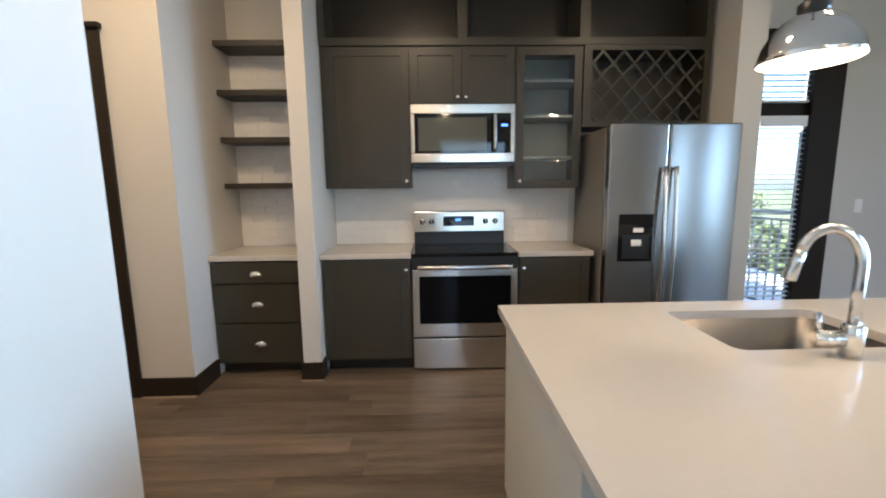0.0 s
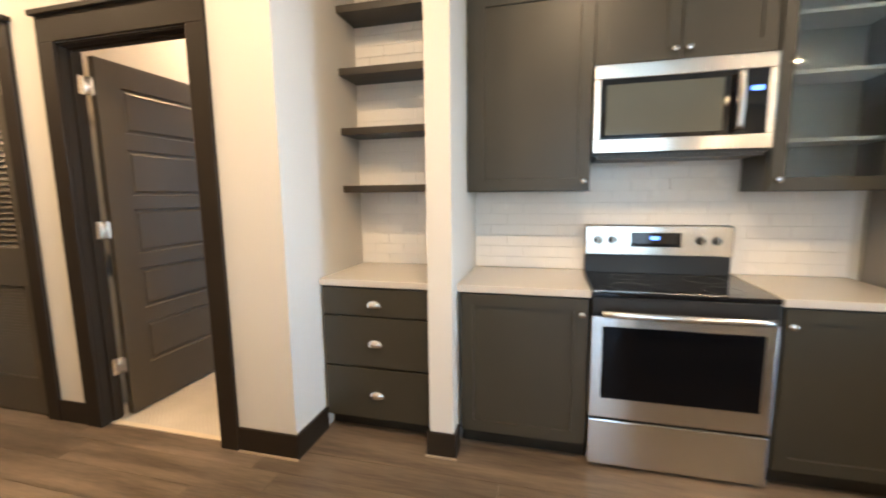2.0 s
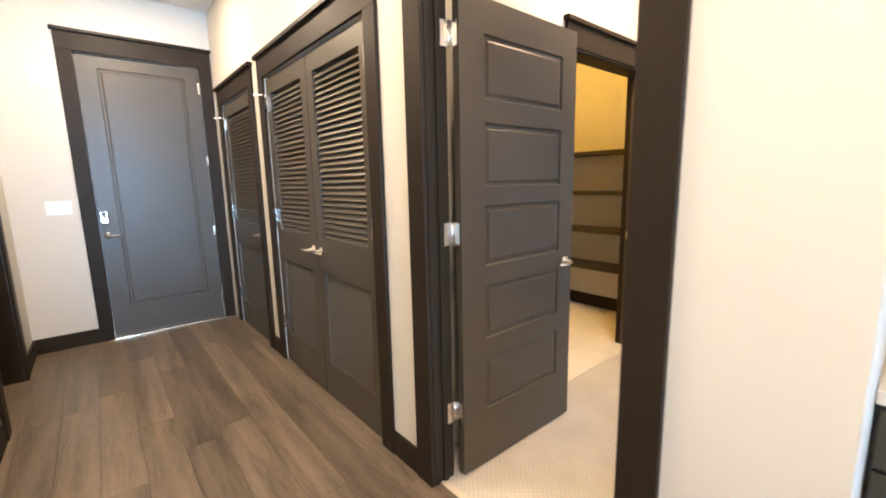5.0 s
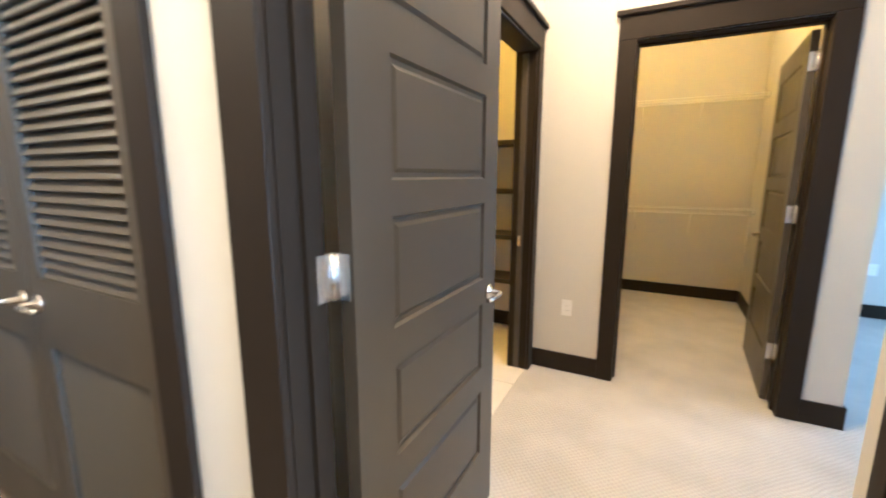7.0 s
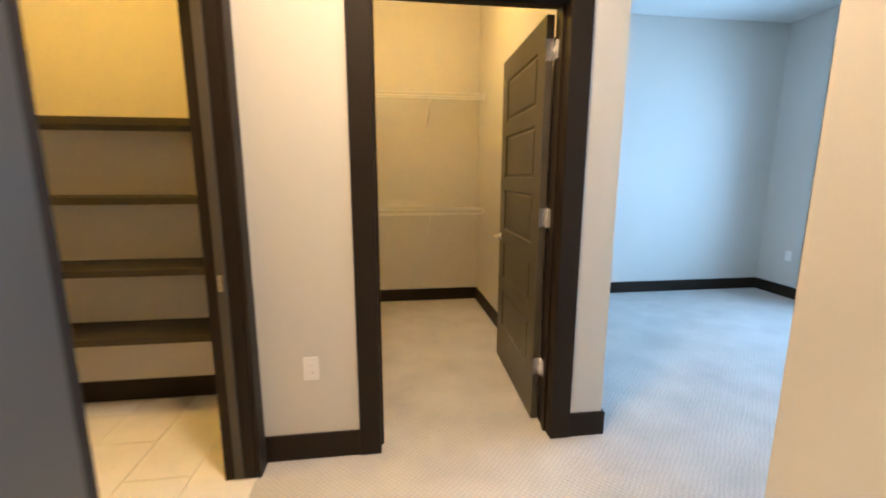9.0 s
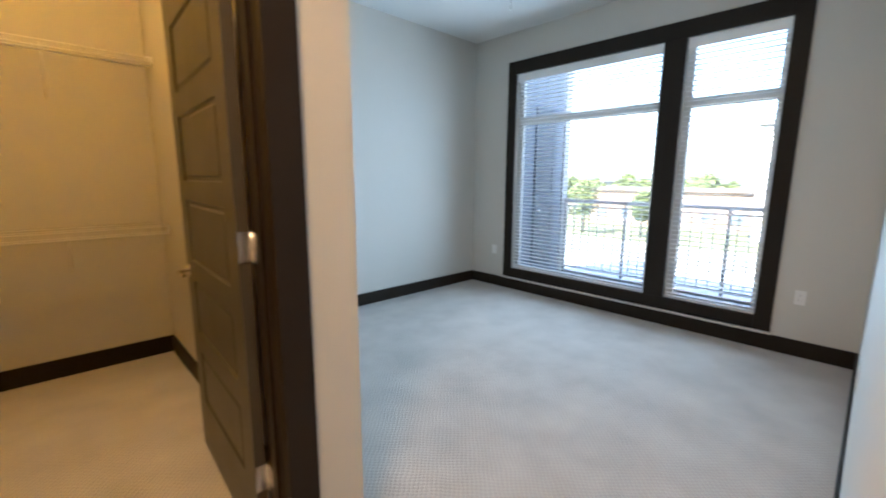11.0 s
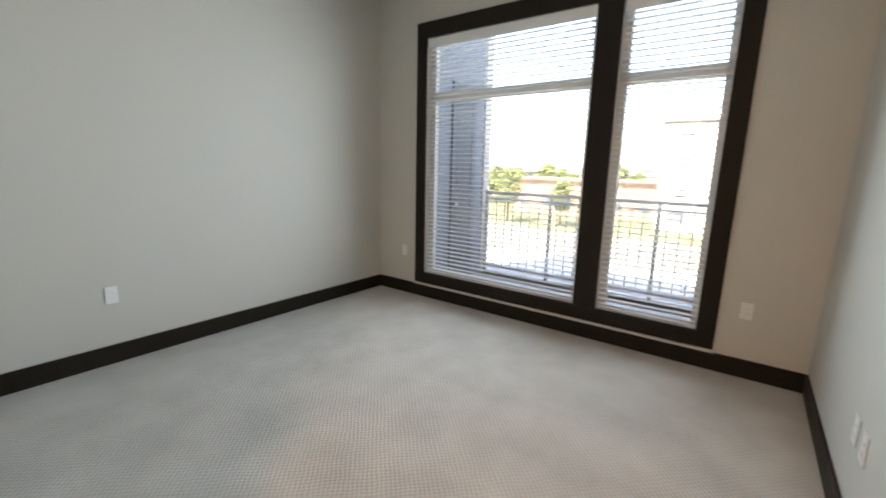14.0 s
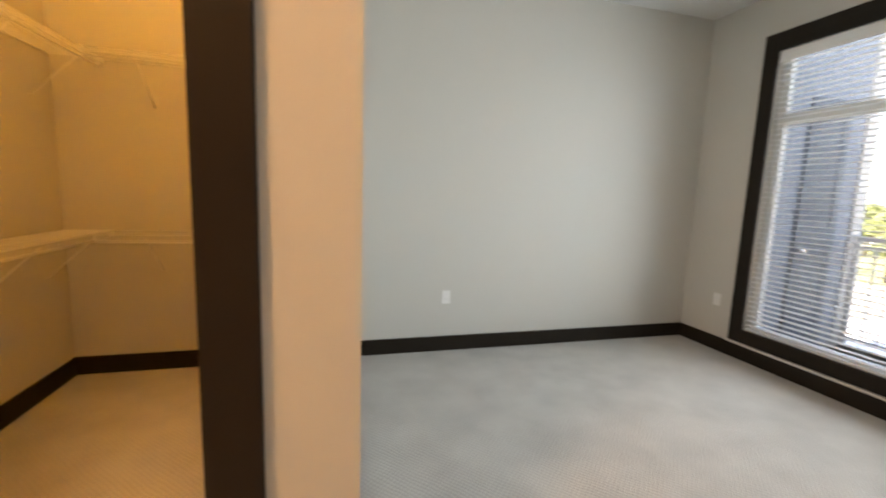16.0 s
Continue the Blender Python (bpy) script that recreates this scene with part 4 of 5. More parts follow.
def pendant(x, y, z):
    """A dome pendant: z is the height of its rim."""
    p = thing("pendant_lamp", (x, y, z), "polished chrome dome pendant lamp, lit, over the island", "lamp", "island pendants")
    prof = [(0.117, 0), (0.119, 0.003), (0.116, 0.016), (0.108, 0.046), (0.092, 0.076), (0.070, 0.102), (0.046, 0.118), (0.034, 0.124)]
    part("shade", lathe(bmesh.new(), prof, (x, y, z), (0, 0, 1), 40), CHROME, p, "polished chrome dome shade")
    part("shade_lining", lathe(bmesh.new(), [(r - 0.003, h - 0.0015) for r, h in prof[1:]] + [(0, 0.119)], (x, y, z), (0, 0, 1), 40), WHITEP, p, "white inside of the shade")
    part("socket", lathe(bmesh.new(), [(0.034, 0.124), (0.036, 0.129), (0.036, 0.148), (0.024, 0.156), (0.021, 0.19), (0.010, 0.199), (0, 0.199)], (x, y, z), (0, 0, 1), 24), BLACKP, p)
    part("bulb", lathe(bmesh.new(), [(0, 0.024), (0.017, 0.028), (0.025, 0.044), (0.024, 0.064), (0.013, 0.09), (0.011, 0.112), (0, 0.112)], (x, y, z), (0, 0, 1), 20), BULB, p, "glowing bulb")
    part("rod", tube(bmesh.new(), [(x, y, z + 0.198), (x, y, H - 0.02)], 0.005, 8), BLACKP, p)
    part("canopy", lathe(bmesh.new(), [(0, 0), (0.06, 0.0), (0.06, 0.02), (0, 0.02)], (x, y, H - 0.02), (0, 0, 1), 24), BLACKP, p)
    d = bpy.data.lights.new("pendant_bulb", 'POINT')
    d.energy, d.shadow_soft_size, d.color = PENDANT_W, 0.028, WARM
    ob = new("pendant_bulb", d)
    ob.location = (x, y, z + 0.015)


pendant(1.04, 1.157, 1.680)
pendant(1.58, 1.157, 1.680)


def downlight(x, y, watts, colour=WARM, size=0.18):
    """A recessed ceiling light."""
    r = thing("downlight", (x, y, H - 0.012), "round white recessed ceiling light, lit", "ceiling light", "recessed lights")
    part("trim_ring", lathe(bmesh.new(), [(0.075, 0.009), (0.095, 0.0), (0.098, 0.006), (0.098, 0.0118)], (x, y, H - 0.012), (0, 0, 1), 28), WHITEP, r)
    part("diffuser", lathe(bmesh.new(), [(0, 0.008), (0.075, 0.009)], (x, y, H - 0.012), (0, 0, 1), 28), BULB, r, "glowing diffuser")
    lamp(x, y, H - 0.016, watts, size, colour)


for x, y, w in ((-0.12, 1.38, 1.1), (-1.5, 1.75, 0.95), (-3.6, 1.85, 1.0), (-5.4, 1.85, 1.0), (1.78, 1.4, 0.7), (2.8, -1.4, 0.9), (2.95, -3.8, 0.9), (0.35, -3.5, 0.9)):
    downlight(x, y, w * HALL_W)
for x, y, w, q in ((-2.45, 4.05, VEST_W, VESTC), (-4.0, 4.7, BATH_W, AMBER)):
    downlight(x, y, w, q, 0.40)


def globe_light(x, y, watts, colour):
    """A round glass ceiling light that shines to all sides."""
    g = thing("globe_light", (x, y, H - 0.15), "round frosted glass ceiling light, lit", "ceiling light")
    part("base", lathe(bmesh.new(), [(0, 0.15), (0.13, 0.15), (0.13, 0.125), (0.11, 0.12)], (x, y, H - 0.1505), (0, 0, 1), 28), NICKEL, g)
    part("globe", lathe(bmesh.new(), [(0.11, 0.12), (0.118, 0.09), (0.105, 0.055), (0.07, 0.028), (0, 0.02)], (x, y, H - 0.1505), (0, 0, 1), 28), BULB, g, "glowing frosted globe")
    d = bpy.data.lights.new("globe_lamp", 'POINT')
    d.energy, d.shadow_soft_size, d.color = watts, 0.08, colour
    new("globe_lamp", d).location = (x, y, H - 0.24)


globe_light(-2.3, 6.3, CLOSET_W, AMBER)


# ---- walls' small things ----
def plate(x, y, z, axis, out, what="outlet", w=0.07, h=0.115, gang=1):
    """An outlet or switch plate on a wall."""
    lab = {"outlet": "white double wall outlet", "switch": "white rocker light switch", "thermostat": "white square wall thermostat"}[what]
    p = thing("wall_" + what, (x, y, z - h / 2), lab, what)
    t = 0.006
    def b(a0, a1, z0, z1, d0, d1, bev=0.001):
        d0, d1 = sorted((d0 * out, d1 * out))
        return boxes((x + a0, y + d0, z0, x + a1, y + d1, z1) if axis == "x" else (x + d0, y + a0, z0, x + d1, y + a1, z1), bevel=bev)
    part("plate", b(-w / 2, w / 2, z - h / 2, z + h / 2, 0.0005, t), WHITEP, p)
    if what == "outlet":
        s = part("socket", b(-0.0165, 0.0165, z - 0.0335, z + 0.0335, t, t + 0.0015), WHITEP, p)
        for dz in (0.017, -0.019):
            part("slot", b(-0.0075, -0.006, z + dz - 0.004, z + dz + 0.004, t + 0.0014, t + 0.002, 0), BLACKP, s)
            part("slot", b(0.006, 0.0075, z + dz - 0.004, z + dz + 0.004, t + 0.0014, t + 0.002, 0), BLACKP, s)
    elif what == "switch":
        for k in range(gang):
            o = (k - (gang - 1) / 2) * 0.046
            part("rocker", b(o - 0.016, o + 0.016, z - 0.033, z + 0.033, t, t + 0.004), WHITEP, p)
    else:
        part("cover", b(-w * 0.4, w * 0.4, z - h * 0.38, z + h * 0.38, t, 0.022, 0.004), WHITEP, p)


plate(-2.815, 4.985, 0.47, "x", -1)
plate(-0.42, 7.55, 0.48, "x", -1)
plate(2.12, 4.09, 0.475, "y", -1)
plate(2.12, 7.17, 0.475, "y", -1)
plate(0.72, 3.72, 0.42, "x", 1)
plate(0.86, 3.72, 0.42, "x", 1)
plate(-6.37, 1.345, 1.24, "y", 1, "switch", w=0.165, gang=3)
plate(-6.37, 1.355, 2.31, "y", 1, "thermostat", w=0.13, h=0.14)
plate(3.70, 3.505, 1.16, "x", -1, "switch")
ep = thing("electrical_panel", (-3.95, 1.04, 0.75), "flush painted electrical panel with a small latch", "panel")
part("frame", boxes((-4.16, 1.041, 0.75, -3.74, 1.05, 1.36), bevel=0.002), ISLANDP, ep)
part("cover", boxes((-4.12, 1.05, 0.79, -3.78, 1.062, 1.32), bevel=0.003), ISLANDP, ep)
# Black strip laid along the cover's edge as its shadow.
part("edge_shadow_strip", boxes((-4.135, 1.0495, 0.78, -4.12, 1.053, 1.33)), BLACKP, ep)
part("latch", boxes((-4.105, 1.062, 1.03, -4.085, 1.072, 1.05), bevel=0.003), CHROME, ep)


# ---- closet and bath ----
def wire_shelf(name, axis, wall_at, out, a0, a1, z, depth=0.30, label="white coated wire closet shelf with hanging rail"):
    """A ventilated wire shelf with a front lip and struts to the wall."""
    s = thing(name, ((a0 + a1) / 2, wall_at, z - 0.3) if axis == "x" else (wall_at, (a0 + a1) / 2, z - 0.3), label, "wire shelf", "closet shelves")
    P = lambda a, d, h: (a, wall_at + out * d, h) if axis == "x" else (wall_at + out * d, a, h)  # noqa: E731
    bm = bmesh.new()
    for d, h in ((0.006, z), (depth * 0.5, z - 0.003), (depth, z), (depth + 0.004, z - 0.035)):
        tube(bm, [P(a0, d, h), P(a1, d, h)], 0.0032, 6)
    n = int((a1 - a0) / 0.027)
    for k in range(n + 1):
        a = a0 + (a1 - a0) * k / n
        tube(bm, [P(a, 0.006, z + 0.003), P(a, depth, z + 0.003), P(a, depth + 0.004, z - 0.035)], 0.0017, 4, False)
    part("wire_deck", bm, WIRE, s)
    part("hang_rail", tube(bmesh.new(), [P(a0, depth - 0.02, z - 0.05), P(a1, depth - 0.02, z - 0.05)], 0.006, 8), WIRE, s)
    k = a0 + 0.28
    while k < a1 - 0.05:
        part("strut", tube(bmesh.new(), [P(k, depth - 0.01, z - 0.02), P(k, 0.008, z - 0.29)], 0.0045, 6), WIRE, s)
        k += 0.55
    for a in (a0 + 0.006, a1 - 0.006):
        part("end_bracket", boxes((*[min(p) for p in zip(P(a - 0.005, depth - 0.03, z - 0.04), P(a + 0.005, depth + 0.008, z + 0.008))], *[max(p) for p in zip(P(a - 0.005, depth - 0.03, z - 0.04), P(a + 0.005, depth + 0.008, z + 0.008))]), bevel=0.002), WHITEP, s)


wire_shelf("wire_shelf", "x", 7.55, -1, -2.83, -1.455, 2.17)
wire_shelf("wire_shelf", "x", 7.55, -1, -2.83, -1.455, 1.035)
wire_shelf("wire_shelf", "y", -3.14, 1, 5.4, 7.53, 2.17)
wire_shelf("wire_shelf", "y", -3.14, 1, 5.4, 7.53, 1.035)

for zt in (0.512, 0.889, 1.266, 1.659):
    solid("linen_shelf", boxes((-4.6, 5.38, zt - 0.038, -3.262, 5.688, zt), bevel=0.002), SHELFM, "dark wooden linen shelf in the bathroom", "shelf", group="linen shelves")

pd = thing("pocket_door", (-3.13, 4.84, 0.0), "dark brown pocket door slid into its wall", "door")
part("door_edge", boxes((-3.150, 4.850, 0.012, -3.112, 4.862, 2.14), bevel=0.002), DOORP, pd)
part("edge_pull", boxes((-3.141, 4.842, 0.90, -3.121, 4.850, 0.97), bevel=0.002), NICKEL, pd, "satin nickel edge pull")

# ---- window, blinds and balcony ----
win = thing("window_1", (2.195, 5.625, 0.16), "large bedroom window in two lights with a dark frame", "window", kind="structure")
for y0, y1, z0, z1 in ((4.245, 4.362, 0.155, 2.745), (6.888, 7.005, 0.155, 2.745), (4.362, 6.888, 2.60, 2.745), (4.362, 6.888, 0.155, 0.272), (5.078, 5.262, 0.272, 2.60)):
    part("window_casing", boxes((2.098, y0, z0, 2.119, y1, z1), bevel=0.003), DARK, win, "black-brown painted casing")
part("window_sill", boxes((2.085, 4.235, 0.134, 2.119, 7.015, 0.150), bevel=0.002), WALL, win)
for y0, y1 in ((4.35, 5.09), (5.25, 6.90)):
    fr = part("window_frame", boxes((2.20, y0, 0.26, 2.255, y0 + 0.06, 2.62), (2.20, y1 - 0.06, 0.26, 2.255, y1, 2.62), (2.20, y0 + 0.06, 2.575, 2.255, y1 - 0.06, 2.62),
                                     (2.20, y0 + 0.06, 0.26, 2.255, y1 - 0.06, 0.305), (2.19, y0 + 0.06, 2.02, 2.255, y1 - 0.06, 2.105)), VINYL, win, "pale vinyl window frame")
    for z0, z1 in ((0.305, 2.02), (2.105, 2.575)):
        g = part("pane", boxes((2.225, y0 + 0.06, z0, 2.229, y1 - 0.06, z1)), GLASS, fr)
        g.visible_shadow = False


def blind(name, x, y0, y1, z0, z1, tilt, axis="y"):
    """A two-inch slatted blind with a valance, a bottom rail and ladder cords."""
    b = thing(name, (x, (y0 + y1) / 2, z0) if axis == "y" else ((y0 + y1) / 2, x, z0), "white slatted blind lowered with its slats open", "blind", "window blinds")
    def bx(d0, d1, a0, a1, h0, h1, bev=0.002):
        return boxes((x + d0, a0, h0, x + d1, a1, h1) if axis == "y" else (a0, x + d0, h0, a1, x + d1, h1), bevel=bev)
    part("valance", bx(-0.030, -0.022, y0, y1, z1 - 0.085, z1), SLAT, b)
    part("head_rail", bx(-0.02, 0.02, y0, y1, z1 - 0.045, z1 - 0.002), SLAT, b)
    part("bottom_rail", bx(-0.022, 0.022, y0, y1, z0, z0 + 0.018), SLAT, b)
    sl = bmesh.new()
    ln, seg = (y1 - y0) / 2 - 0.004, 4
    rows = []
    for k in range(seg + 1):
        u = -0.0245 + 0.049 * k / seg
        w = 0.0035 * (1 - (u / 0.0245) ** 2)
        rows.append([sl.verts.new((u, s * ln, w + t) if axis == "y" else (s * ln, u, w + t)) for t in (0, 0.0026) for s in (-1, 1)])
    for a, c in zip(rows, rows[1:]):
        sl.faces.new((a[0], a[1], c[1], c[0]))
        sl.faces.new((a[2], c[2], c[3], a[3]))
        sl.faces.new((a[0], c[0], c[2], a[2]))
        sl.faces.new((a[1], a[3], c[3], c[1]))
    sl.faces.new((rows[0][0], rows[0][2], rows[0][3], rows[0][1]))
    sl.faces.new((rows[-1][0], rows[-1][1], rows[-1][3], rows[-1][2]))
    bmesh.ops.rotate(sl, verts=sl.verts, cent=(0, 0, 0), matrix=Matrix.Rotation(radians(tilt), 3, 'Y' if axis == "y" else 'X'))
    me = mesh_of("slat", sl, SLAT)
    n = int((z1 - 0.09 - z0 - 0.03) / 0.043)
    for k in range(n + 1):
        h = z0 + 0.04 + (z1 - 0.10 - z0 - 0.04) * k / n
        o = piece("slat", me, b, (x, (y0 + y1) / 2, h) if axis == "y" else ((y0 + y1) / 2, x, h))
    for a in (y0 + 0.12, y1 - 0.12) if y1 - y0 < 1 else (y0 + 0.15, (y0 + y1) / 2, y1 - 0.15):
        for d in (-0.026, 0.026):
            part("ladder_cord", tube(bmesh.new(), [(x + d, a, z0 + 0.01), (x + d, a, z1 - 0.04)] if axis == "y" else [(a, x + d, z0 + 0.01), (a, x + d, z1 - 0.04)], 0.0009, 4), SLAT, b)


blind("window_blind", 2.150, 5.270, 6.880, 0.275, 2.595, 0)
blind("window_blind", 2.150, 4.370, 5.070, 0.275, 2.595, 0)

# balcony door of the living room
door = thing("door_7", (3.0, 3.6, 0.0), "dark framed glazed balcony door with a blind", "door", kind="structure")
part("door_frame", boxes((3.24, 3.55, 0.0, 3.30, 3.62, 2.45), (2.76, 3.55, 2.39, 3.24, 3.62, 2.45), (2.76, 3.55, 0.0, 3.24, 3.62, 0.10), (2.76, 3.55, 1.93, 3.24, 3.62, 2.04)), DARK, door)
part("frame_post", boxes((2.70, 3.55, 0.0, 2.76, 3.62, 2.45)), VINYL, door, "pale vinyl post")
for z0, z1 in ((0.10, 1.93), (2.04, 2.39)):
    g = part("pane", boxes((2.76, 3.583, z0, 3.24, 3.587, z1)), GLASS, door)
    g.visible_shadow = False
part("side_casing", boxes((3.18, 3.484, 0.0, 3.44, 3.5045, 2.60), bevel=0.003), DARK, door)
part("head_casing", boxes((2.66, 3.484, 2.45, 3.18, 3.5045, 2.60), bevel=0.003), DARK, door)
blind("window_blind", 3.53, 2.77, 3.17, 0.11, 1.92, 0, "x")
blind("window_blind", 3.53, 2.77, 3.17, 2.03, 2.44, 0, "x")

lw = thing("window_2", (5.26, -2.5, 0.5), "large living room window with dark frames", "window", kind="structure")
for y0, y1, z0, z1 in ((-3.4, -2.75, 0.5, 2.5), (-2.2, -1.6, 0.5, 2.5), (-0.2, 1.9, 0.13, 2.63)):
    part("window_frame", boxes((5.22, y0, z0, 5.30, y0 + 0.06, z1), (5.22, y1 - 0.06, z0, 5.30, y1, z1), (5.22, y0 + 0.06, z1 - 0.06, 5.30, y1 - 0.06, z1), (5.22, y0 + 0.06, z0, 5.30, y1 - 0.06, z0 + 0.06)), DARK, lw)
lw = thing("window_3", (1.1, -4.66, 0.5), "wide living room window with a dark frame", "window", kind="structure")
part("window_frame", boxes((0.2, -4.70, 0.5, 0.28, -4.62, 2.6), (1.92, -4.70, 0.5, 2.0, -4.62, 2.6), (0.28, -4.70, 2.52, 1.92, -4.62, 2.6), (0.28, -4.70, 0.5, 1.92, -4.62, 0.58), (1.06, -4.70, 0.58, 1.14, -4.62, 2.52)), DARK, lw)

structure("balcony_floor", boxes((2.27, 3.72, -0.25, 3.75, 8.6, -0.03), (5.32, -4.6, -0.25, 6.5, 3.72, -0.03)), CONC, "pale concrete balcony floor", "balcony")
structure("balcony_divider", boxes((2.27, 7.08, -0.03, 3.55, 7.22, 3.3)), SIDING, "blue-grey siding wall dividing the balconies", "wall")
# Panelled door with a knob, added where the divider has a dark zone.
sd = thing("divider_dark_door", (3.07, 7.07, -0.03), "dark grey panelled door added over a dark zone of the divider", "door", kind="structure")
part("door_leaf", slab_with_panels("x", 7.055, 7.0795, 2.82, 3.32, -0.02, 2.35, [(2.90, 3.24, 0.2, 1.0), (2.90, 3.24, 1.15, 2.2)]), DIVDARK, sd)
part("door_handle", lathe(bmesh.new(), [(0, 0), (0.025, 0), (0.014, 0.02), (0.026, 0.04), (0.022, 0.06), (0, 0.062)], (2.86, 7.055, 0.95), (0, -1, 0), 16), NICKEL, sd)
structure("divider_trim", boxes((3.55, 7.06, -0.03, 3.70, 7.24, 3.3)), SIDTRIM, "pale corner trim of the balcony divider", "trim")
structure("outer_wall", boxes((2.275, 3.725, -6.5, 2.30, 3.728, -0.3), (-6.6, -4.9, -6.5, 5.4, 7.7, -0.26)), FACADE, "storeys of the building below", "wall")
rl = thing("balcony_railing", (3.66, 5.4, -0.03), "grey metal balcony railing with thin balusters", "railing")
part("top_rail", boxes((3.635, 3.73, 1.045, 3.685, 7.06, 1.085), bevel=0.004), RAILM, rl)
part("mid_rail", boxes((3.645, 3.73, 0.975, 3.675, 7.06, 1.0), bevel=0.003), RAILM, rl)
part("bottom_rail", boxes((3.645, 3.73, 0.05, 3.675, 7.06, 0.08), bevel=0.003), RAILM, rl)
for y in (3.75, 4.93, 6.14, 7.04):
    part("post", boxes((3.64, y - 0.02, -0.03, 3.68, y + 0.02, 1.045), bevel=0.003), RAILM, rl)
bme = mesh_of("baluster", boxes((-0.007, -0.007, 0.08, 0.007, 0.007, 0.975)), RAILM)
y = 3.87
while y < 7.0:
    if min(abs(y - q) for q in (3.75, 4.93, 6.14, 7.04)) > 0.05:
        piece("baluster", bme, rl, (3.66, y, 0))
    y += 0.121

# ceiling fan with its pull chain
fan = thing("ceiling_fan", (0.37, 5.66, 2.52), "white ceiling fan with a pull chain", "ceiling fan")
fx, fy = 0.37, 5.66
part("canopy", lathe(bmesh.new(), [(0, 0), (0.03, 0), (0.065, 0.04), (0.065, 0.06), (0, 0.06)], (fx, fy, H - 0.06), (0, 0, 1), 28), WHITEP, fan)
part("rod", tube(bmesh.new(), [(fx, fy, 2.9), (fx, fy, H - 0.06)], 0.012, 10), WHITEP, fan)
part("motor", lathe(bmesh.new(), [(0, 0), (0.06, 0.0), (0.10, 0.03), (0.11, 0.08), (0.08, 0.12), (0, 0.125)], (fx, fy, 2.79), (0, 0, 1), 32), WHITEP, fan)
part("pull_chain", lathe(tube(bmesh.new(), [(fx, fy, 2.54), (fx, fy, 2.79)], 0.0016, 6), [(0, -0.012), (0.005, -0.008), (0.007, 0.006), (0.003, 0.02), (0, 0.02)], (fx, fy, 2.53), (0, 0, 1), 12), NICKEL, fan)
for k in range(4):
    bl = boxes((0.09, -0.05, -0.004, 0.62, 0.05, 0.004), bevel=0.003)
    bmesh.ops.rotate(bl, verts=bl.verts, cent=(0, 0, 0), matrix=Matrix.Rotation(radians(90 * k + 20), 3, 'Z') @ Matrix.Rotation(radians(11), 3, 'X'))
    bmesh.ops.translate(bl, verts=bl.verts, vec=(fx, fy, 2.84))
    part("blade", bl, WHITEP, fan)

# ---- outside ----
structure("ground", boxes((-400, -400, -6.8, 600, 600, -6.5)), GRASS, "mown grass reaching to the horizon", "ground")
structure("road", boxes((22, -200, -6.5, 52, 200, -6.46)), PAVING, "pale concrete car park and road", "road")


def far_house(x, y, w, d, h, storeys, material, label):
    """A far building that faces west, with its storeys of windows and a flat roof."""
    z0 = -6.5
    hs = thing("apartment_building", (x + d / 2, y + w / 2, z0), label, "building")
    part("wall", boxes((x, y, z0, x + d, y + w, z0 + h)), material, hs)
    part("roof", boxes((x - 0.5, y - 0.5, z0 + h, x + d + 0.5, y + w + 0.5, z0 + h + 0.5)), ROOFM, hs)
    me = mesh_of("window", boxes((-0.08, -0.8, 0, 0.02, 0.8, 1.6)), FARWIN)
    n = int(w / 4)
    for s in range(storeys):
        for k in range(n):
            piece("window", me, hs, (x - 0.01, y + w * (k + 0.5) / n, z0 + 1.2 + s * h / storeys))


far_house(62, 3.5, 11, 14, 14.5, 4, FACADE, "pale four-storey apartment building across the road")
far_house(74, 16, 26, 14, 6.0, 1, FACADE2, "low brick building beyond the car park")
far_house(95, 50, 40, 12, 7.0, 2, FACADE, "pale two-storey building in the distance")


def tree(x, y, h, seed):
    rng = random.Random(seed)
    z0 = -6.5
    t = thing("tree", (x, y, z0), "broad leafy green tree on the grass", "tree", "trees outside")
    bm = tube(bmesh.new(), [(x, y, z0), (x + 0.1, y, z0 + h * 0.3), (x, y + 0.1, z0 + h * 0.75)], [0.22, 0.17, 0.05], 8)
    for k in range(6):
        a = k * 1.05 + rng.random()
        r = h * (0.2 + 0.1 * rng.random())
        tube(bm, [(x, y, z0 + h * (0.3 + 0.06 * k)), (x + r * 0.6 * math.cos(a), y + r * 0.6 * math.sin(a), z0 + h * (0.5 + 0.05 * k)), (x + r * math.cos(a), y + r * math.sin(a), z0 + h * (0.58 + 0.06 * k))], [0.09, 0.06, 0.02], 6)
    part("trunk", bm, BARK, t)
    verts, faces = [], []
    for k in range(900):
        a, u = rng.random() * 6.283, rng.random() ** 0.5
        zz = rng.random()
        rad = h * 0.36 * u * (1 - (2 * zz - 0.9) ** 2 * 0.7) * (0.75 + 0.35 * math.sin(3 * a + seed))
        c = Vector((x + rad * math.cos(a), y + rad * math.sin(a), z0 + h * (0.36 + 0.62 * zz)))
        e1 = Vector((rng.uniform(-1, 1), rng.uniform(-1, 1), rng.uniform(-1, 1))).normalized()
        e2 = e1.orthogonal().normalized()
        s = (0.22 + 0.22 * rng.random()) * (1.7 if x > 80 else 1.0)
        i = len(verts)
        verts += [c + s * e1, c + 0.5 * s * e2, c - s * e1, c - 0.5 * s * e2]
        faces.append((i, i + 1, i + 2, i + 3))
    me = bpy.data.meshes.new("crown")
    me.from_pydata([v - ORIGIN[t] for v in verts], [], faces)
    me.materials.append(LEAF)
    cr = new("crown", me)
    cr.parent = t


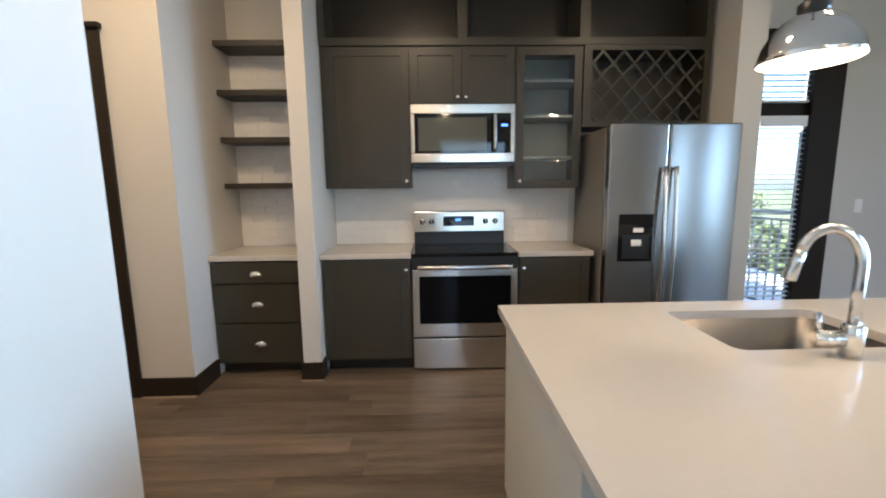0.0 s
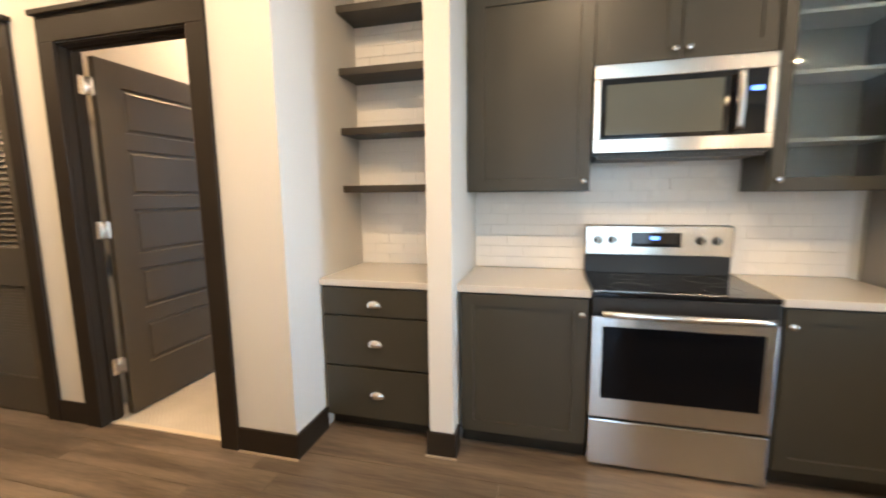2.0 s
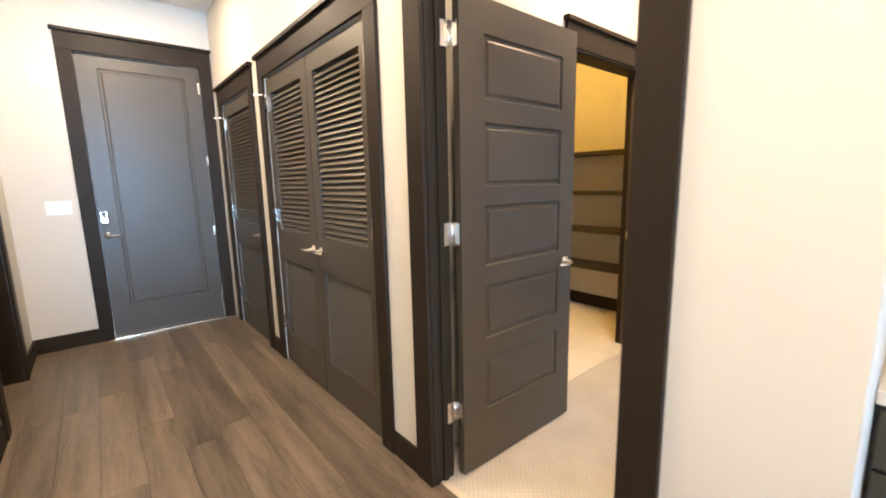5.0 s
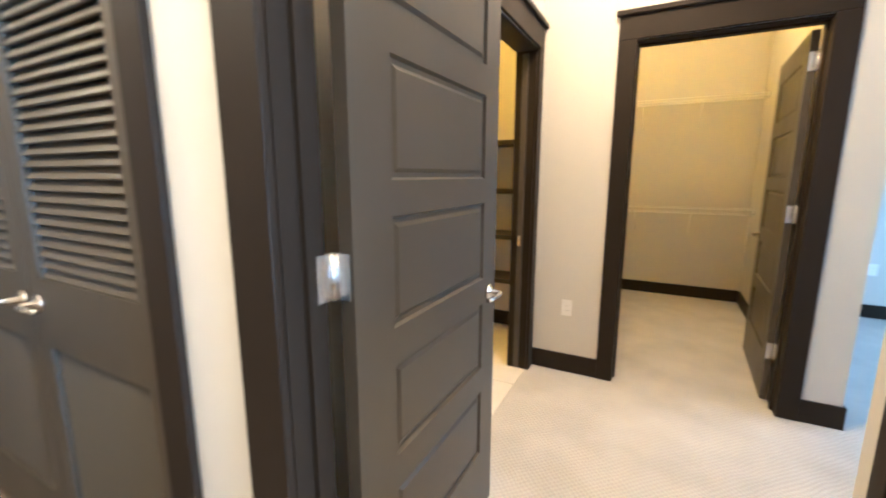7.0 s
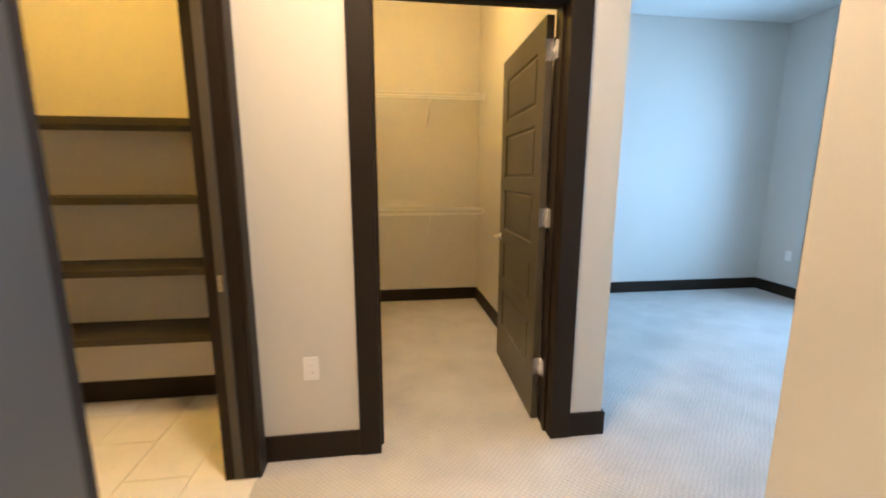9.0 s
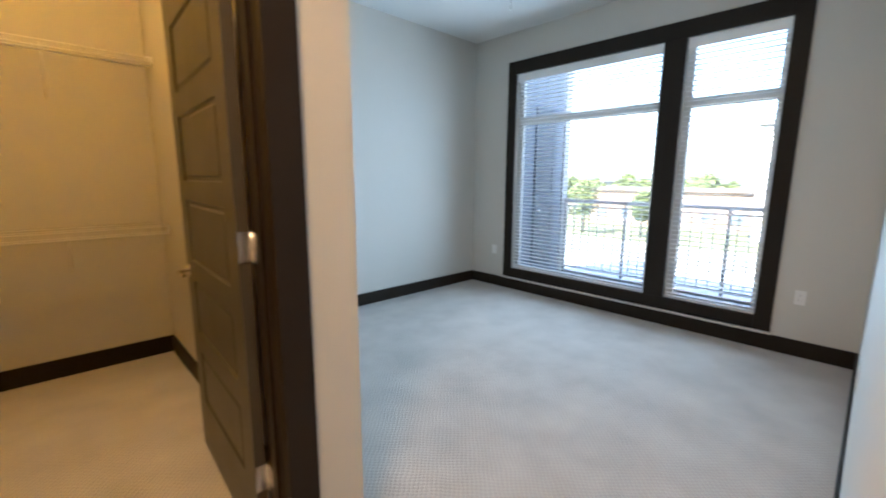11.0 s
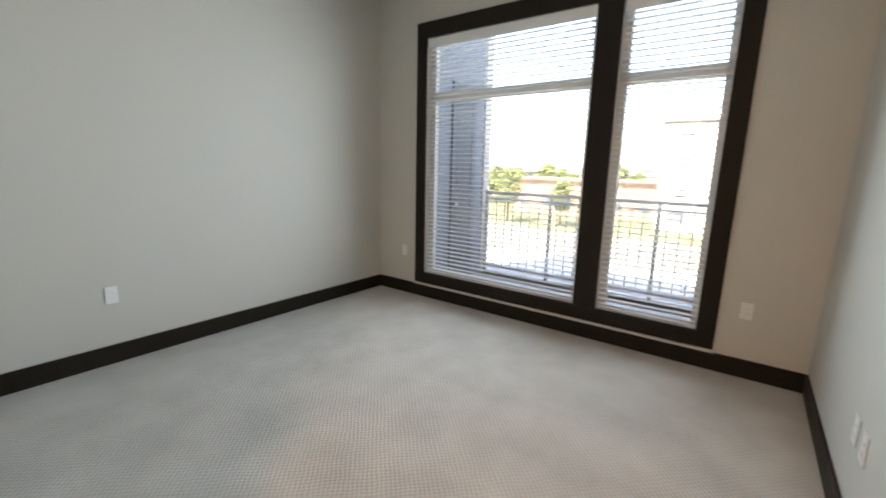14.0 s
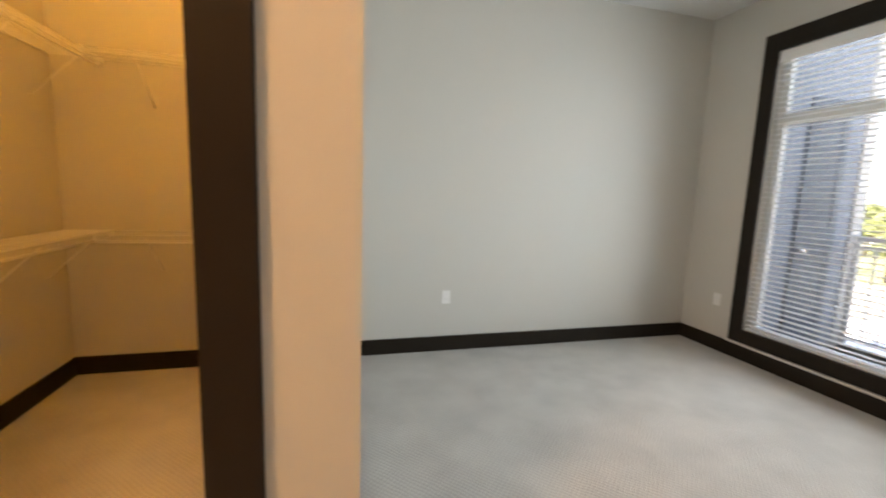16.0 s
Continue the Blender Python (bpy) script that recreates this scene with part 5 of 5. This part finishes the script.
for i, (x, y, h) in enumerate(((20, 24, 5.5), (19, 33, 5.5), (30, 40, 8), (56, 34, 8), (58, 42, 7), (57, 26, 6.5), (60, 52, 8), (16, 46, 7), (14, 26, 6), (58, -12, 7))):
    tree(x, y, h, i)
for i in range(22):
    tree(85 + 4 * math.sin(2.3 * i), -6 + 3.9 * i, 8.2 + 1.0 * math.sin(1.7 * i), 40 + i)

# ---- floor planks and tiles ----
fl = thing("wood_floor", (-1.0, 1.0, -0.03), "dark grey-brown wood plank floor", "floor", kind="structure")
rngp = random.Random(4)
PW, GAP = 0.178, 0.0006
plank_meshes = {}
for row in range(int((2.70 + 4.6) / PW) + 1):
    y1 = 2.698 - row * PW
    y0 = max(y1 - PW, -4.59)
    if y0 < 1.0:
        spans = [(-6.36, -0.92), (-0.78, 5.19)] if y0 > -0.45 else [(-0.78, 5.19)]
    else:
        spans = [(-6.36, 5.19)]
    length = 1.22 if y0 > 0.3 else 2.44
    for a, b in spans:
        x = a - rngp.random() * length
        while x < b:
            s, e = max(x, a), min(x + length, b)
            if e - s > 0.03:
                key = (round(e - s, 3), round(y1 - y0, 3))
                if key not in plank_meshes:
                    lx, ly = (e - s) / 2 - GAP, (y1 - y0) / 2 - GAP
                    bm = bmesh.new()
                    lo = [bm.verts.new((sx * lx, sy * ly, 0.004)) for sx, sy in ((-1, -1), (1, -1), (1, 1), (-1, 1))]
                    mi = [bm.verts.new((sx * lx, sy * ly, 0.0293)) for sx, sy in ((-1, -1), (1, -1), (1, 1), (-1, 1))]
                    hi = [bm.verts.new((sx * (lx - 0.0008), sy * (ly - 0.0008), 0.03)) for sx, sy in ((-1, -1), (1, -1), (1, 1), (-1, 1))]
                    for p, q in ((lo, mi), (mi, hi)):
                        for k in range(4):
                            bm.faces.new((p[k], p[(k + 1) % 4], q[(k + 1) % 4], q[k]))
                    bm.faces.new(hi)
                    plank_meshes[key] = mesh_of("plank", bm, PLANK)
                piece("plank", plank_meshes[key], fl, ((s + e) / 2, (y0 + y1) / 2, -0.03))
            x += length
kf = thing("kitchen_floor_edge", (0, 3.1, -0.03), "dark grey-brown wood planks under the cabinets", "floor", kind="structure")
part("plank", boxes((-1.585, 2.70, -0.03, 5.19, 3.50, -0.0005)), PLANK, kf)

bf = thing("bath_floor", (-4.1, 4.6, -0.03), "cream marble-look bathroom floor tiles", "floor", kind="structure")
part("grout_bed", boxes((-5.1, 3.57, -0.03, -3.062, 5.69, -0.003)), GROUT, bf)
me = mesh_of("tile", boxes((-0.148, -0.298, 0, 0.148, 0.298, 0.006), bevel=0.001), MARBLE)
for i in range(7):
    for j in range(4):
        o = piece("tile", me, bf, (-3.212 - 0.3 * i, 3.72 + 0.6 * j - 0.3 * (i % 2), -0.005))


def tile_field(name, x0, x1, z0, z1, skip=None):
    """Running-bond wall tiles on a grout bed."""
    b = thing(name, ((x0 + x1) / 2, 3.5, z0), "glossy white subway tile splashback", "splashback", kind="structure")
    part("grout_bed", boxes((x0, 3.4985, z0, x1, 3.5045, z1)), GROUT, b)
    tw, th, g = 0.2, 0.0665, 0.0011
    cache = {}
    row, z = 0, z0
    while z < z1 - 0.01:
        h = min(th, z1 - z)
        x = x0 - (tw / 2 if row % 2 else 0)
        while x < x1 - 0.005:
            s, e = max(x, x0), min(x + tw, x1)
            if e - s > 0.012 and not (skip and skip(s, e, z, z + h)):
                key = (round(e - s, 3), round(h, 3))
                if key not in cache:
                    cache[key] = mesh_of("tile", boxes((-(e - s) / 2 + g, -0.004, -h / 2 + g, (e - s) / 2 - g, 0.004, h / 2 - g), bevel=0.0008), TILE)
                o = piece("tile", cache[key], b, ((s + e) / 2, 3.4965, z + h / 2))
                o.rotation_euler = (rngp.uniform(-0.0015, 0.0015), 0, rngp.uniform(-0.0012, 0.0012))
            x += tw
        z += th
        row += 1


tile_field("kitchen_splashback", -0.80, 1.165, 0.894, 1.53, lambda s, e, z, zz: z > 1.37 and (e < -0.15 or s > 0.64))
tile_field("alcove_splashback", -1.585, -0.925, 0.894, 2.45)
